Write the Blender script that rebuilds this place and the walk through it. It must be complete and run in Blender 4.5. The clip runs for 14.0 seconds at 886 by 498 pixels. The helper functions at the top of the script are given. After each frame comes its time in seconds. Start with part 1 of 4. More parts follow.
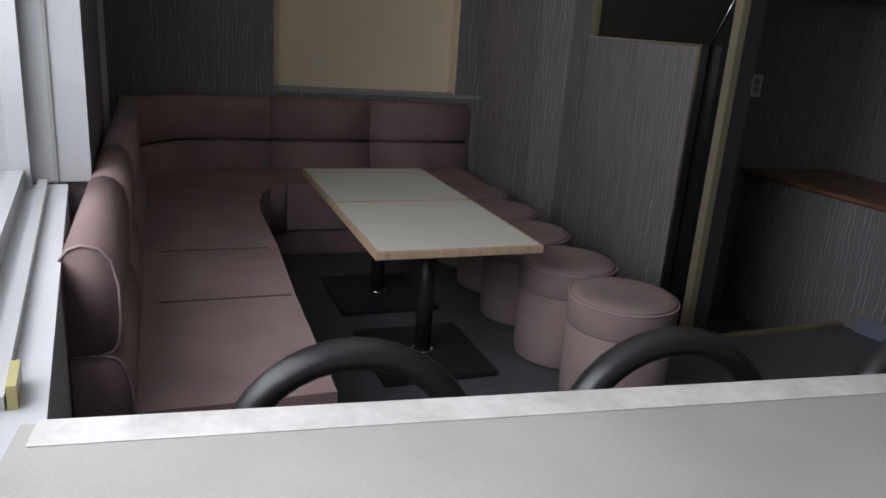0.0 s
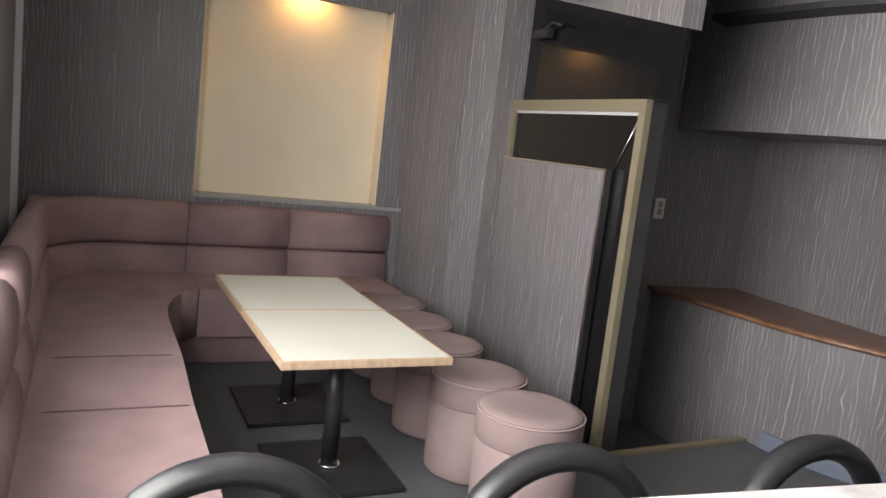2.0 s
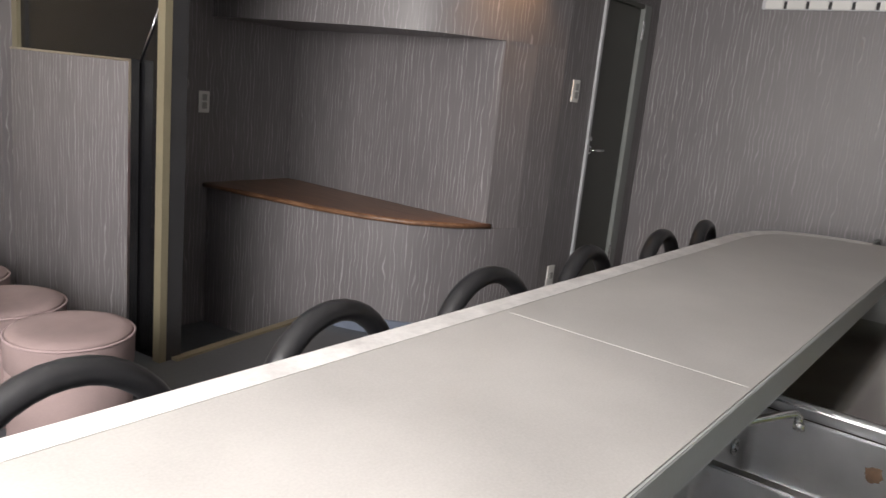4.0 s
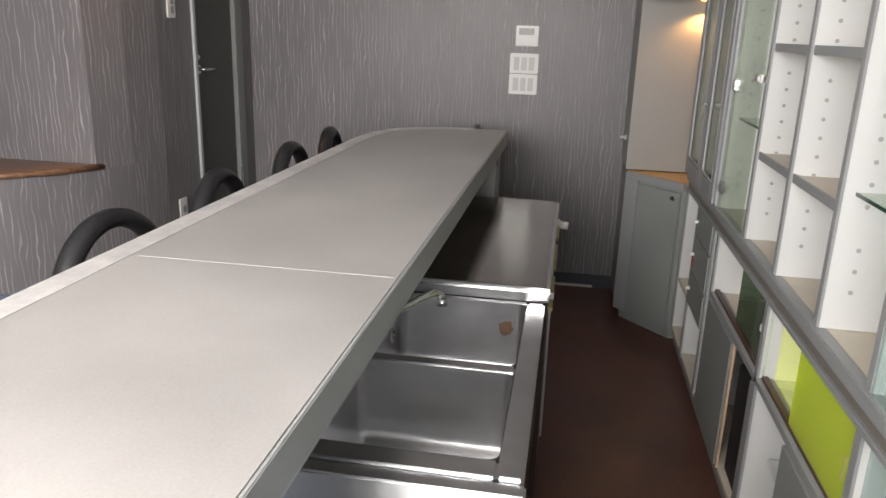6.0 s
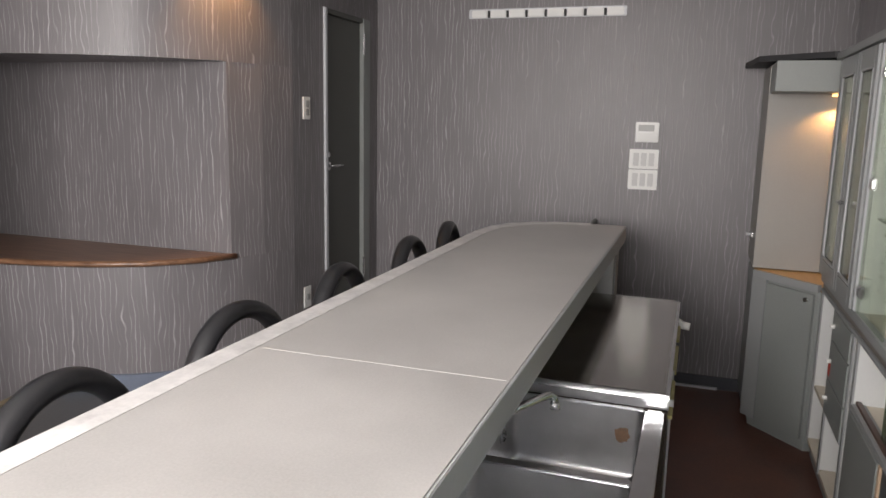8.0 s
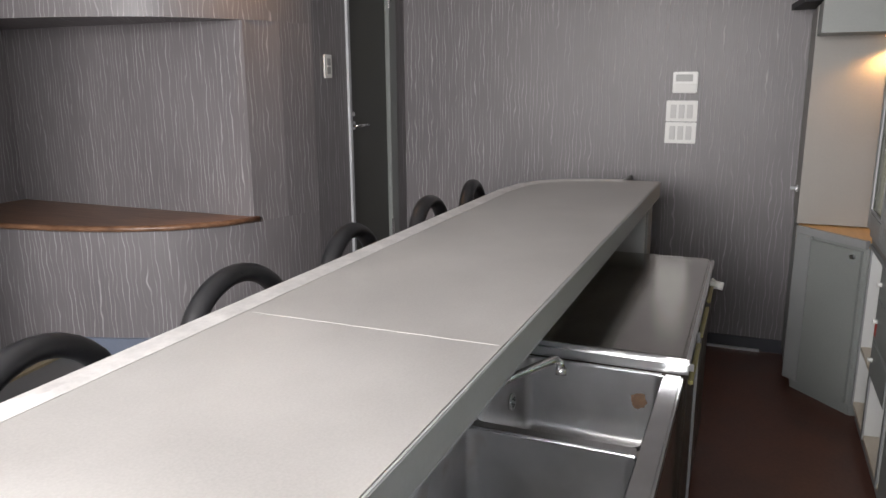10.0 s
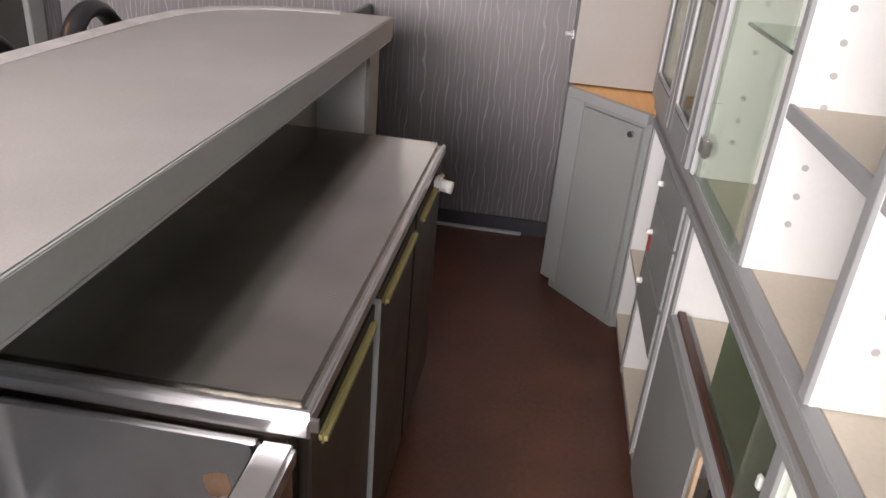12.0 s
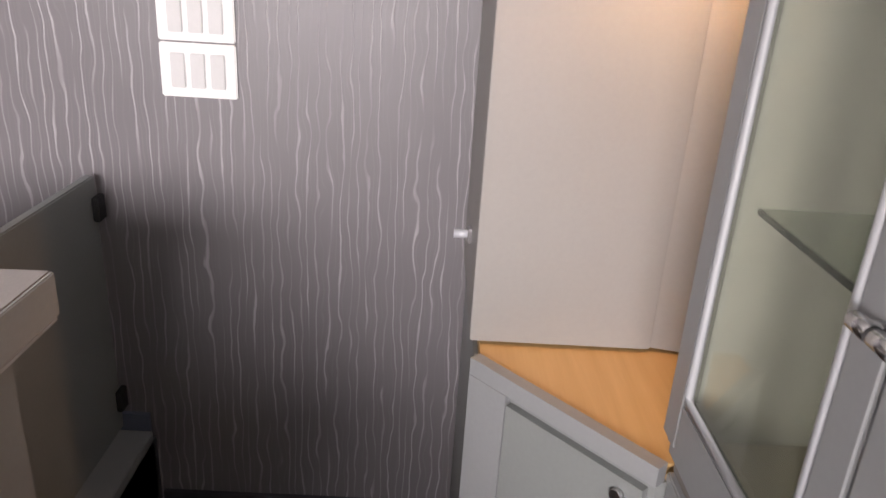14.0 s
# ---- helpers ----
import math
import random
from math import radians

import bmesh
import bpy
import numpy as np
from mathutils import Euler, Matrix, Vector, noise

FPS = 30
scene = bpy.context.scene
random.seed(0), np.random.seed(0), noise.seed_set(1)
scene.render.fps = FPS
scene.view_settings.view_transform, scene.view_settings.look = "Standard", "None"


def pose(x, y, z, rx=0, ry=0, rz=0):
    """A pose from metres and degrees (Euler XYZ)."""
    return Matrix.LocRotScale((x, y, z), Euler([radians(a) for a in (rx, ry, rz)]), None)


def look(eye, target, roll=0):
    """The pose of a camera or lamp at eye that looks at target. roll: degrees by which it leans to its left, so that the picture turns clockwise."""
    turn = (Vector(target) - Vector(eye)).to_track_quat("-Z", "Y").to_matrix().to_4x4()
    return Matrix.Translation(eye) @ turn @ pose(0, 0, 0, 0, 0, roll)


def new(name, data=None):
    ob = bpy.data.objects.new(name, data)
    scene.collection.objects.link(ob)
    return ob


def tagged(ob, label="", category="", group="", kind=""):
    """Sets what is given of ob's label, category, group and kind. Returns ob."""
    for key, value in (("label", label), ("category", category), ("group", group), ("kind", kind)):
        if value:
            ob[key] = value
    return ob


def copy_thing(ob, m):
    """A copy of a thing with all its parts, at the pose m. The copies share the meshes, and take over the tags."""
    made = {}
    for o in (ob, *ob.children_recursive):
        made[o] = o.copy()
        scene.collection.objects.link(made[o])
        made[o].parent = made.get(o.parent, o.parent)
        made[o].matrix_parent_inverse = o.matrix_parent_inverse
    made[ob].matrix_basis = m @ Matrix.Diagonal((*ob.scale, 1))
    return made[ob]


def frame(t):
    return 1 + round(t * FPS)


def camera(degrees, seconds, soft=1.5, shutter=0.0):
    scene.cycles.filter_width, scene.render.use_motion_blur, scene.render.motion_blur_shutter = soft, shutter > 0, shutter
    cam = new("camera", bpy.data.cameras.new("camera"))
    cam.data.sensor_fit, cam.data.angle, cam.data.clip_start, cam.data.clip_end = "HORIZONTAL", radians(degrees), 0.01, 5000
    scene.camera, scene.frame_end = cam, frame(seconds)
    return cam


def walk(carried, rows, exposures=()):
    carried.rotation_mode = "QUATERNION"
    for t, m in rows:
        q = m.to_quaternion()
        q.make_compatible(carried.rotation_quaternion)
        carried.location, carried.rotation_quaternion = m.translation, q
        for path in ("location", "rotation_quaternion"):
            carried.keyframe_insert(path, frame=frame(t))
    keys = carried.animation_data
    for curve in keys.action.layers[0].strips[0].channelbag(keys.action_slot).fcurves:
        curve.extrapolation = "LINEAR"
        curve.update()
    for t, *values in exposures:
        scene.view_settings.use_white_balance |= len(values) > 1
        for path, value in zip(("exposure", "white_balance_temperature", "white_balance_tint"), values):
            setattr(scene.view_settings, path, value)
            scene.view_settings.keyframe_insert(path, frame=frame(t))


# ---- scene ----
cam = camera(61.8, 14.0, 1.5, 0.12)
PATH = [
    (0, (0.263, 0.12, 1.555), (0.757, 1.967, 0.97), 4.2),
    (0.5, (0.262, 0.11, 1.567), (0.773, 2.007, 1.192), 5.5),
    (1, (0.257, 0.105, 1.572), (0.773, 2.019, 1.311), 6.2),
    (1.5, (0.276, 0.102, 1.57), (0.816, 2.012, 1.325), 6.6),
    (2, (0.315, 0.087, 1.571), (0.988, 1.949, 1.29), 6.6),
    (2.5, (0.364, 0.082, 1.561), (1.241, 1.848, 1.228), 6.3),
    (3, (0.402, 0.061, 1.56), (1.515, 1.68, 1.186), 6.3),
    (3.5, (0.433, 0.05, 1.56), (1.782, 1.471, 1.156), 5.6),
    (4, (0.461, 0.041, 1.556), (2.01, 1.232, 1.13), 5.8),
    (4.2, (0.465, 0.052, 1.563), (2.075, 1.155, 1.125), 6.1),
    (6.3, (0.538, 0.056, 1.528), (2.427, 0.278, 0.911), 2.3),
    (6.5, (0.514, 0.101, 1.535), (2.399, 0.29, 0.893), 2.8),
    (7, (0.516, 0.076, 1.549), (2.372, 0.495, 0.932), 2.2),
    (7.5, (0.53, 0.05, 1.546), (2.4, 0.57, 1.063), 2.0),
    (8, (0.531, 0.05, 1.562), (2.397, 0.683, 1.216), 1.2),
    (8.2, (0.536, 0.049, 1.56), (2.393, 0.73, 1.26), 1.1),
    (10.5, (0.794, -0.049, 1.514), (2.59, 0.673, 1.011), -0.4),
    (11, (1.156, -0.071, 1.467), (2.997, 0.178, 0.724), 2.2),
    (11.5, (1.479, -0.139, 1.448), (3.276, 0.015, 0.582), 3.5),
    (12, (1.824, -0.163, 1.444), (3.613, 0.04, 0.574), 5.0),
    (12.5, (2.218, -0.144, 1.47), (4.039, -0.041, 0.65), 3.7),
    (13, (2.615, -0.194, 1.48), (4.483, -0.105, 0.771), 3.9),
    (13.5, (3.007, -0.184, 1.486), (4.883, -0.203, 0.792), 3.3),
    (14, (3.408, -0.173, 1.504), (5.265, -0.216, 0.764), 3.6),
]
walk(cam, [(t, look(eye, target, roll)) for t, eye, target, roll in PATH],
     [(0.0, -1.7, 5950, 10), (0.3, -1.05, 6100, 10), (0.6, -0.4, 6250, 10), (1.0, -0.02, 6400, 10), (1.5, 0.12, 6400, 10), (4.0, 0.02, 6500, 10),
      (6.5, 0.2, 6500, 10), (8.2, 0.12, 6500, 11), (10.5, 0.3, 6300, 10), (11.2, 0.55, 6450, 13), (12.0, 1.0, 6550, 17), (13.0, 1.2, 6450, 17), (14.0, 1.15, 6450, 18)])

# exposures follow the clip's automatic gain
# ---- light ----
world = bpy.data.worlds.new("world")
scene.world = world
world.use_nodes = True
wn = world.node_tree.nodes
sky = wn.new("ShaderNodeTexSky")
sky.sky_type = 'NISHITA'
sky.sun_disc = False
sky.sun_elevation = radians(50)
sky.sun_rotation = radians(250)
wn["Background"].inputs["Strength"].default_value = 0.15
world.node_tree.links.new(sky.outputs[0], wn["Background"].inputs["Color"])

WX, WY = 0.005, 1.03
WDIR = Vector((-0.189, 0.982, 0))
WOUT = Vector((-0.982, -0.189, 0))


def wpt(s, o, z=0.0):
    """A point s metres along the window wall, o metres out of the room."""
    p = Vector((WX, WY, 0)) + WDIR * s + WOUT * o
    return Vector((p.x, p.y, z))


def area_lamp(name, eye, target, sx, sy, watts, colour):
    d = bpy.data.lights.new(name, 'AREA')
    d.shape, d.size, d.size_y, d.energy, d.color = 'RECTANGLE', sx, sy, watts, colour
    ob = new(name, d)
    ob.matrix_world = look(eye, target)
    return ob


def spot_lamp(name, eye, target, watts, colour, angle, blend=0.6, size=0.012):
    d = bpy.data.lights.new(name, 'SPOT')
    d.energy, d.color, d.spot_size, d.spot_blend, d.shadow_soft_size = watts, colour, radians(angle), blend, size
    ob = new(name, d)
    ob.matrix_world = look(eye, target)
    return ob


WARM = (1.0, 0.50, 0.17)
area_lamp("window_sky_light", wpt(0.25, 0.32, 1.83), wpt(0.35, -4.0, 1.55), 2.1, 1.05, 82, (1.0, 0.94, 0.90))
area_lamp("far_sky_light", wpt(0.1, 1.5, 1.95), wpt(0.1, -4.0, 1.3), 2.2, 1.7, 130, (1.0, 0.945, 0.91))
spot_lamp("niche_lamp", (0.97, 4.755, 2.425), (0.97, 4.79, 1.2), 9, WARM, 150)
spot_lamp("wall_downlight", (3.56, 2.13, 2.335), (3.62, 2.2, 1.3), 22, WARM, 95)
spot_lamp("corner_lamp", (4.57, -0.57, 1.66), (4.64, -0.56, 0.9), 4.5, WARM, 150)
sun = bpy.data.lights.new("sun", 'SUN')
sun.energy, sun.angle, sun.color = 0.8, radians(12), (1.0, 0.97, 0.92)
new("sun", sun).matrix_world = look((-6, 2, 8), (0, 0, 0))


# ---- materials ----
def nodes_of(name):
    m = bpy.data.materials.new(name)
    m.use_nodes = True
    nt = m.node_tree
    return m, nt, nt.nodes["Principled BSDF"]


def ramp(nt, fac, stops):
    r = nt.nodes.new("ShaderNodeValToRGB")
    while len(r.color_ramp.elements) < len(stops):
        r.color_ramp.elements.new(0.5)
    for e, (p, c) in zip(r.color_ramp.elements, stops):
        e.position, e.color = p, (*c, 1)
    nt.links.new(fac, r.inputs[0])
    return r.outputs[0]


def noise_tex(nt, scale, detail=3.0, vec=None, rough=0.5):
    n = nt.nodes.new("ShaderNodeTexNoise")
    n.inputs["Scale"].default_value, n.inputs["Detail"].default_value, n.inputs["Roughness"].default_value = scale, detail, rough
    if vec is not None:
        nt.links.new(vec, n.inputs["Vector"])
    return n.outputs["Fac"]


def math_node(nt, op, a, b=None):
    n = nt.nodes.new("ShaderNodeMath")
    n.operation = op
    for i, v in enumerate((a, b)):
        if v is None:
            continue
        if isinstance(v, (int, float)):
            n.inputs[i].default_value = v
        else:
            nt.links.new(v, n.inputs[i])
    return n.outputs[0]


def obj_vec(nt, scale=(1, 1, 1)):
    g = nt.nodes.new("ShaderNodeNewGeometry")
    mp = nt.nodes.new("ShaderNodeMapping")
    mp.inputs["Scale"].default_value = scale
    nt.links.new(g.outputs["Position"], mp.inputs["Vector"])
    return mp.outputs[0]


def bump(nt, bsdf, height, strength=0.3, dist=0.002):
    b = nt.nodes.new("ShaderNodeBump")
    b.inputs["Strength"].default_value, b.inputs["Distance"].default_value = strength, dist
    nt.links.new(height, b.inputs["Height"])
    nt.links.new(b.outputs[0], bsdf.inputs["Normal"])


def surface(name, colour, rough=0.5, metal=0.0, vary=0.12, scale=6.0, fine=120.0, bump_amount=0.15, stretch=(1, 1, 1), spec=0.5):
    """A painted, woven or metal surface with two scales of variation."""
    m, nt, b = nodes_of(name)
    v = obj_vec(nt, stretch)
    big, small = noise_tex(nt, scale, 4, v), noise_tex(nt, fine, 2, v)
    mixed = math_node(nt, 'ADD', math_node(nt, 'MULTIPLY', big, 0.7), math_node(nt, 'MULTIPLY', small, 0.3))
    lo = tuple(c * (1 - vary) for c in colour)
    hi = tuple(min(1, c * (1 + vary)) for c in colour)
    nt.links.new(ramp(nt, mixed, [(0.3, lo), (0.7, hi)]), b.inputs["Base Color"])
    b.inputs["Metallic"].default_value = metal
    b.inputs["Specular IOR Level"].default_value = spec
    r = math_node(nt, 'ADD', math_node(nt, 'MULTIPLY', math_node(nt, 'SUBTRACT', big, 0.5), 0.25), rough)
    nt.links.new(r, b.inputs["Roughness"])
    if bump_amount:
        bump(nt, b, mixed, bump_amount, 0.001)
    return m


def wallpaper_material(name, ground, line):
    m, nt, b = nodes_of(name)
    uv = nt.nodes.new("ShaderNodeUVMap")
    sep = nt.nodes.new("ShaderNodeSeparateXYZ")
    nt.links.new(uv.outputs[0], sep.inputs[0])

    def flow(su, sv, scale=1.0, detail=1.0):
        c = nt.nodes.new("ShaderNodeCombineXYZ")
        nt.links.new(math_node(nt, 'MULTIPLY', sep.outputs[0], su), c.inputs[0])
        nt.links.new(math_node(nt, 'MULTIPLY', sep.outputs[1], sv), c.inputs[1])
        return noise_tex(nt, scale, detail, c.outputs[0])
    warp = math_node(nt, 'SUBTRACT', flow(22, 7.5, 1.0, 1.5), 0.5)
    u = math_node(nt, 'ADD', sep.outputs[0], math_node(nt, 'MULTIPLY', warp, 0.036))
    wide = math_node(nt, 'MULTIPLY', math_node(nt, 'SUBTRACT', flow(9, 0.8), 0.5), 0.05)
    u = math_node(nt, 'ADD', u, wide)
    s1 = math_node(nt, 'SINE', math_node(nt, 'MULTIPLY', u, 2 * math.pi / 0.023))
    s2 = math_node(nt, 'SINE', math_node(nt, 'MULTIPLY', u, 2 * math.pi / 0.0087))
    l1 = ramp(nt, s1, [(0.0, (0, 0, 0)), (0.78, (0, 0, 0)), (0.97, (1, 1, 1))])
    l2 = ramp(nt, s2, [(0.55, (0, 0, 0)), (1.0, (0.3, 0.3, 0.3))])
    mask = ramp(nt, flow(34, 3.2, 1.0, 1), [(0.36, (0.05, 0.05, 0.05)), (0.62, (1, 1, 1))])
    h = math_node(nt, 'MULTIPLY', math_node(nt, 'ADD', l1, math_node(nt, 'MULTIPLY', l2, 0.4)), mask)
    mx = nt.nodes.new("ShaderNodeMix")
    mx.data_type = 'RGBA'
    big = ramp(nt, flow(2.0, 1.2, 1.0, 3), [(0.3, tuple(c * 0.9 for c in ground)), (0.7, tuple(c * 1.1 for c in ground))])
    nt.links.new(big, mx.inputs["A"])
    mx.inputs["B"].default_value = (*line, 1)
    nt.links.new(h, mx.inputs["Factor"])
    nt.links.new(mx.outputs["Result"], b.inputs["Base Color"])
    b.inputs["Roughness"].default_value = 0.43
    b.inputs["Specular IOR Level"].default_value = 0.5
    bump(nt, b, h, 0.35, 0.002)
    return m


def wood_material(name, dark, light, rough=0.35, along=(2, 30, 30)):
    m, nt, b = nodes_of(name)
    v = obj_vec(nt, along)
    g = noise_tex(nt, 1.6, 6, v, 0.6)
    nt.links.new(ramp(nt, g, [(0.3, dark), (0.72, light)]), b.inputs["Base Color"])
    b.inputs["Roughness"].default_value = rough
    bump(nt, b, g, 0.08, 0.001)
    return m


def steel_material(name, colour, rough, brush, spots=True):
    m, nt, b = nodes_of(name)
    v = obj_vec(nt, brush)
    g = noise_tex(nt, 1.0, 4, v)
    cl = noise_tex(nt, 4.5, 4, obj_vec(nt))
    nt.links.new(ramp(nt, cl, [(0.25, tuple(c * 0.8 for c in colour)), (0.62, tuple(min(1, c * 1.1) for c in colour)), (0.80, (0.40, 0.31, 0.23))]), b.inputs["Base Color"])
    b.inputs["Metallic"].default_value = 1.0
    r = math_node(nt, 'ADD', math_node(nt, 'MULTIPLY', cl, 0.12), rough - 0.06)
    nt.links.new(r, b.inputs["Roughness"])
    bump(nt, b, g, 0.004, 0.0002)
    return m


def thin_glass(name, colour, clear=0.85, rough=0.02):
    """A thin pane: part lets light straight through, part mirrors it."""
    m, nt, b = nodes_of(name)
    out = nt.nodes["Material Output"]
    t = nt.nodes.new("ShaderNodeBsdfTransparent")
    t.inputs[0].default_value = (*colour, 1)
    b.inputs["Base Color"].default_value = (*colour, 1)
    b.inputs["Roughness"].default_value = rough
    mix = nt.nodes.new("ShaderNodeMixShader")
    lw = nt.nodes.new("ShaderNodeLayerWeight")
    lw.inputs[0].default_value = 0.5
    gloss = math_node(nt, 'ADD', math_node(nt, 'MULTIPLY', math_node(nt, 'POWER', lw.outputs["Facing"], 4.0), 0.45), 0.05)
    gl = nt.nodes.new("ShaderNodeBsdfGlossy")
    gl.inputs["Roughness"].default_value = rough
    m2 = nt.nodes.new("ShaderNodeMixShader")
    m2.inputs[0].default_value = clear
    nt.links.new(b.outputs[0], m2.inputs[1])
    nt.links.new(t.outputs[0], m2.inputs[2])
    nt.links.new(gloss, mix.inputs[0])
    nt.links.new(m2.outputs[0], mix.inputs[1])
    nt.links.new(gl.outputs[0], mix.inputs[2])
    nt.links.new(mix.outputs[0], out.inputs[0])
    return m


def glow_material(name, colour, strength):
    m, nt, b = nodes_of(name)
    b.inputs["Base Color"].default_value = (*colour, 1)
    b.inputs["Emission Color"].default_value = (*colour, 1)
    b.inputs["Emission Strength"].default_value = strength
    return m


WALLPAPER = wallpaper_material("striped_wallpaper", (0.160, 0.150, 0.156), (0.335, 0.32, 0.327))
NICHE_CREAM = surface("cream_niche_paper", (0.74, 0.66, 0.50), 0.7, vary=0.06, scale=3, fine=160)
CEILING = surface("ceiling_paint", (0.80, 0.79, 0.77), 0.8, vary=0.05)
# black of the dark boards, and of painted shade on the entrance post
BLACK_PAINT_AND_SHADE = surface("black_soffit_and_shade", (0.03, 0.03, 0.032), 0.6, vary=0.2)
GUEST_FLOOR = surface("grey_vinyl_floor", (0.085, 0.092, 0.10), 0.5, vary=0.2, scale=5, fine=90)
KITCHEN_FLOOR = surface("dark_red_vinyl_floor", (0.10, 0.044, 0.031), 0.36, vary=0.4, scale=3.5, fine=60)
BASE_BLUE = surface("blue_grey_baseboard", (0.14, 0.165, 0.22), 0.5, vary=0.12)
BASE_DARK = surface("dark_baseboard", (0.05, 0.052, 0.062), 0.5, vary=0.15)
LAMINATE = surface("pale_grey_laminate", (0.455, 0.44, 0.425), 0.40, vary=0.15, scale=3.2, fine=220, bump_amount=0.05)
LAMINATE_EDGE = surface("grey_laminate_edge", (0.40, 0.41, 0.41), 0.45, vary=0.08, scale=3)
LAMINATE_LIP = surface("worn_pale_edge", (0.66, 0.64, 0.63), 0.45, vary=0.2, scale=14, fine=80)
GREY_BOARD = surface("grey_melamine", (0.285, 0.295, 0.295), 0.42, vary=0.06, scale=3, bump_amount=0.05)
GREY_DOOR = surface("grey_door_board", (0.245, 0.26, 0.25), 0.4, vary=0.07, scale=3, bump_amount=0.05)
TAUPE = surface("taupe_strip", (0.20, 0.18, 0.16), 0.45, vary=0.08, scale=4, bump_amount=0.05)
BEAD = surface("pale_grey_bead", (0.38, 0.39, 0.40), 0.4, vary=0.06, scale=5, bump_amount=0.03)
DOOR_PAINT = surface("olive_grey_door_paint", (0.075, 0.078, 0.068), 0.45, vary=0.1, scale=2)
WHITE_BOARD = surface("white_melamine", (0.63, 0.64, 0.63), 0.4, vary=0.04, scale=4, bump_amount=0.04)
BEIGE_SHELF = surface("beige_shelf_liner", (0.62, 0.56, 0.46), 0.5, vary=0.1, scale=4)
ORANGE_TOP = wood_material("light_orange_wood_top", (0.56, 0.36, 0.15), (0.64, 0.43, 0.19), 0.4)
PANEL_CREAM = surface("pale_panel", (0.30, 0.29, 0.27), 0.5, vary=0.05, scale=3)
FABRIC = surface("mauve_fabric", (0.275, 0.195, 0.195), 0.92, vary=0.2, scale=5, fine=420, bump_amount=0.5, spec=0.2)
FABRIC_STOOL = surface("dusty_mauve_fabric", (0.27, 0.205, 0.20), 0.92, vary=0.2, scale=5, fine=420, bump_amount=0.5, spec=0.2)
SEAM_DARK = surface("dark_mauve_seam", (0.11, 0.075, 0.075), 0.9, vary=0.1)
PIPING = surface("pale_mauve_piping", (0.36, 0.27, 0.27), 0.8, vary=0.1)
TABLE_TOP = surface("cream_table_laminate", (0.62, 0.62, 0.55), 0.5, vary=0.05, scale=4, fine=200, bump_amount=0.05)
TABLE_EDGE = wood_material("pale_wood_edge", (0.42, 0.30, 0.20), (0.58, 0.44, 0.31), 0.45, (30, 30, 8))
BLACK_METAL = surface("black_powder_coat", (0.022, 0.022, 0.025), 0.38, vary=0.3, scale=8)
VINYL_BLACK = surface("black_vinyl", (0.018, 0.018, 0.020), 0.33, vary=0.25, scale=8, fine=200)
SHELF_WOOD = wood_material("brown_stained_wood", (0.10, 0.05, 0.028), (0.24, 0.13, 0.075), 0.3, (30, 3, 30))
GOLD_FRAME = surface("champagne_frame", (0.25, 0.22, 0.15), 0.4, metal=0.3, vary=0.1, scale=4)
CHROME = surface("chrome", (0.70, 0.70, 0.71), 0.2, metal=1.0, vary=0.06)
ALUMINIUM = surface("white_aluminium", (0.52, 0.53, 0.55), 0.4, metal=0.2, vary=0.05)
SILL_PAINT = surface("white_sill", (0.58, 0.59, 0.62), 0.45, vary=0.06)
STEEL = steel_material("sink_steel", (0.68, 0.68, 0.69), 0.30, (60, 4, 60))
STEEL_DARK = steel_material("worktop_steel", (0.50, 0.485, 0.455), 0.17, (3, 80, 80))
FRIDGE_BROWN = surface("dark_brown_vinyl_front", (0.05, 0.038, 0.03), 0.4, vary=0.2)
BRASS_PLASTIC = surface("yellowed_handle", (0.42, 0.38, 0.16), 0.35, vary=0.12)
PLASTIC_WHITE = surface("white_plastic", (0.74, 0.74, 0.72), 0.4, vary=0.04, bump_amount=0.0)
PLASTIC_GREY = surface("grey_plastic", (0.35, 0.35, 0.34), 0.45, vary=0.05, bump_amount=0.0)
DARK_GLASS = surface("dark_tinted_glass", (0.008, 0.008, 0.009), 0.08, vary=0.1, bump_amount=0.0, spec=0.3)
CLEAR_GLASS = thin_glass("clear_glass", (0.96, 0.98, 0.97), 0.97)
GREEN_GLASS = thin_glass("green_tinted_glass", (0.86, 0.915, 0.845), 0.94)
DEEP_GREEN_GLASS = thin_glass("deep_green_glass", (0.42, 0.50, 0.40), 0.9)
YELLOW_GLASS = thin_glass("yellow_green_sheet", (0.84, 0.95, 0.16), 0.5)
# pale lime holds the light tinted by the yellow-green sheet
LIME_LIT = surface("lime_lit_panel", (0.74, 0.80, 0.36), 0.3, vary=0.06, bump_amount=0.0)
AQUA_GLASS = thin_glass("aqua_glass", (0.80, 0.88, 0.87), 0.9)
DARK_BROWN = wood_material("dark_brown_track", (0.05, 0.022, 0.014), (0.10, 0.045, 0.03), 0.4)
SEAM = surface("seam_line", (0.57, 0.555, 0.54), 0.5, bump_amount=0.0)
BLACK = surface("matt_black", (0.012, 0.012, 0.012), 0.6, vary=0.2)
PAPER = surface("white_paper", (0.82, 0.82, 0.80), 0.6, vary=0.03, bump_amount=0.0)
INK = surface("grey_ink", (0.58, 0.58, 0.57), 0.6, vary=0.05, bump_amount=0.0)
EXIT_GREEN = glow_material("exit_green_face", (0.03, 0.55, 0.30), 1.6)
EXIT_WHITE = glow_material("exit_white_face", (0.85, 1.0, 0.92), 1.8)
LAMP_GLOW = glow_material("warm_lamp_face", (1.0, 0.55, 0.2), 3.0)
STREET = surface("pale_street", (0.45, 0.46, 0.48), 0.8, vary=0.2, scale=0.6)
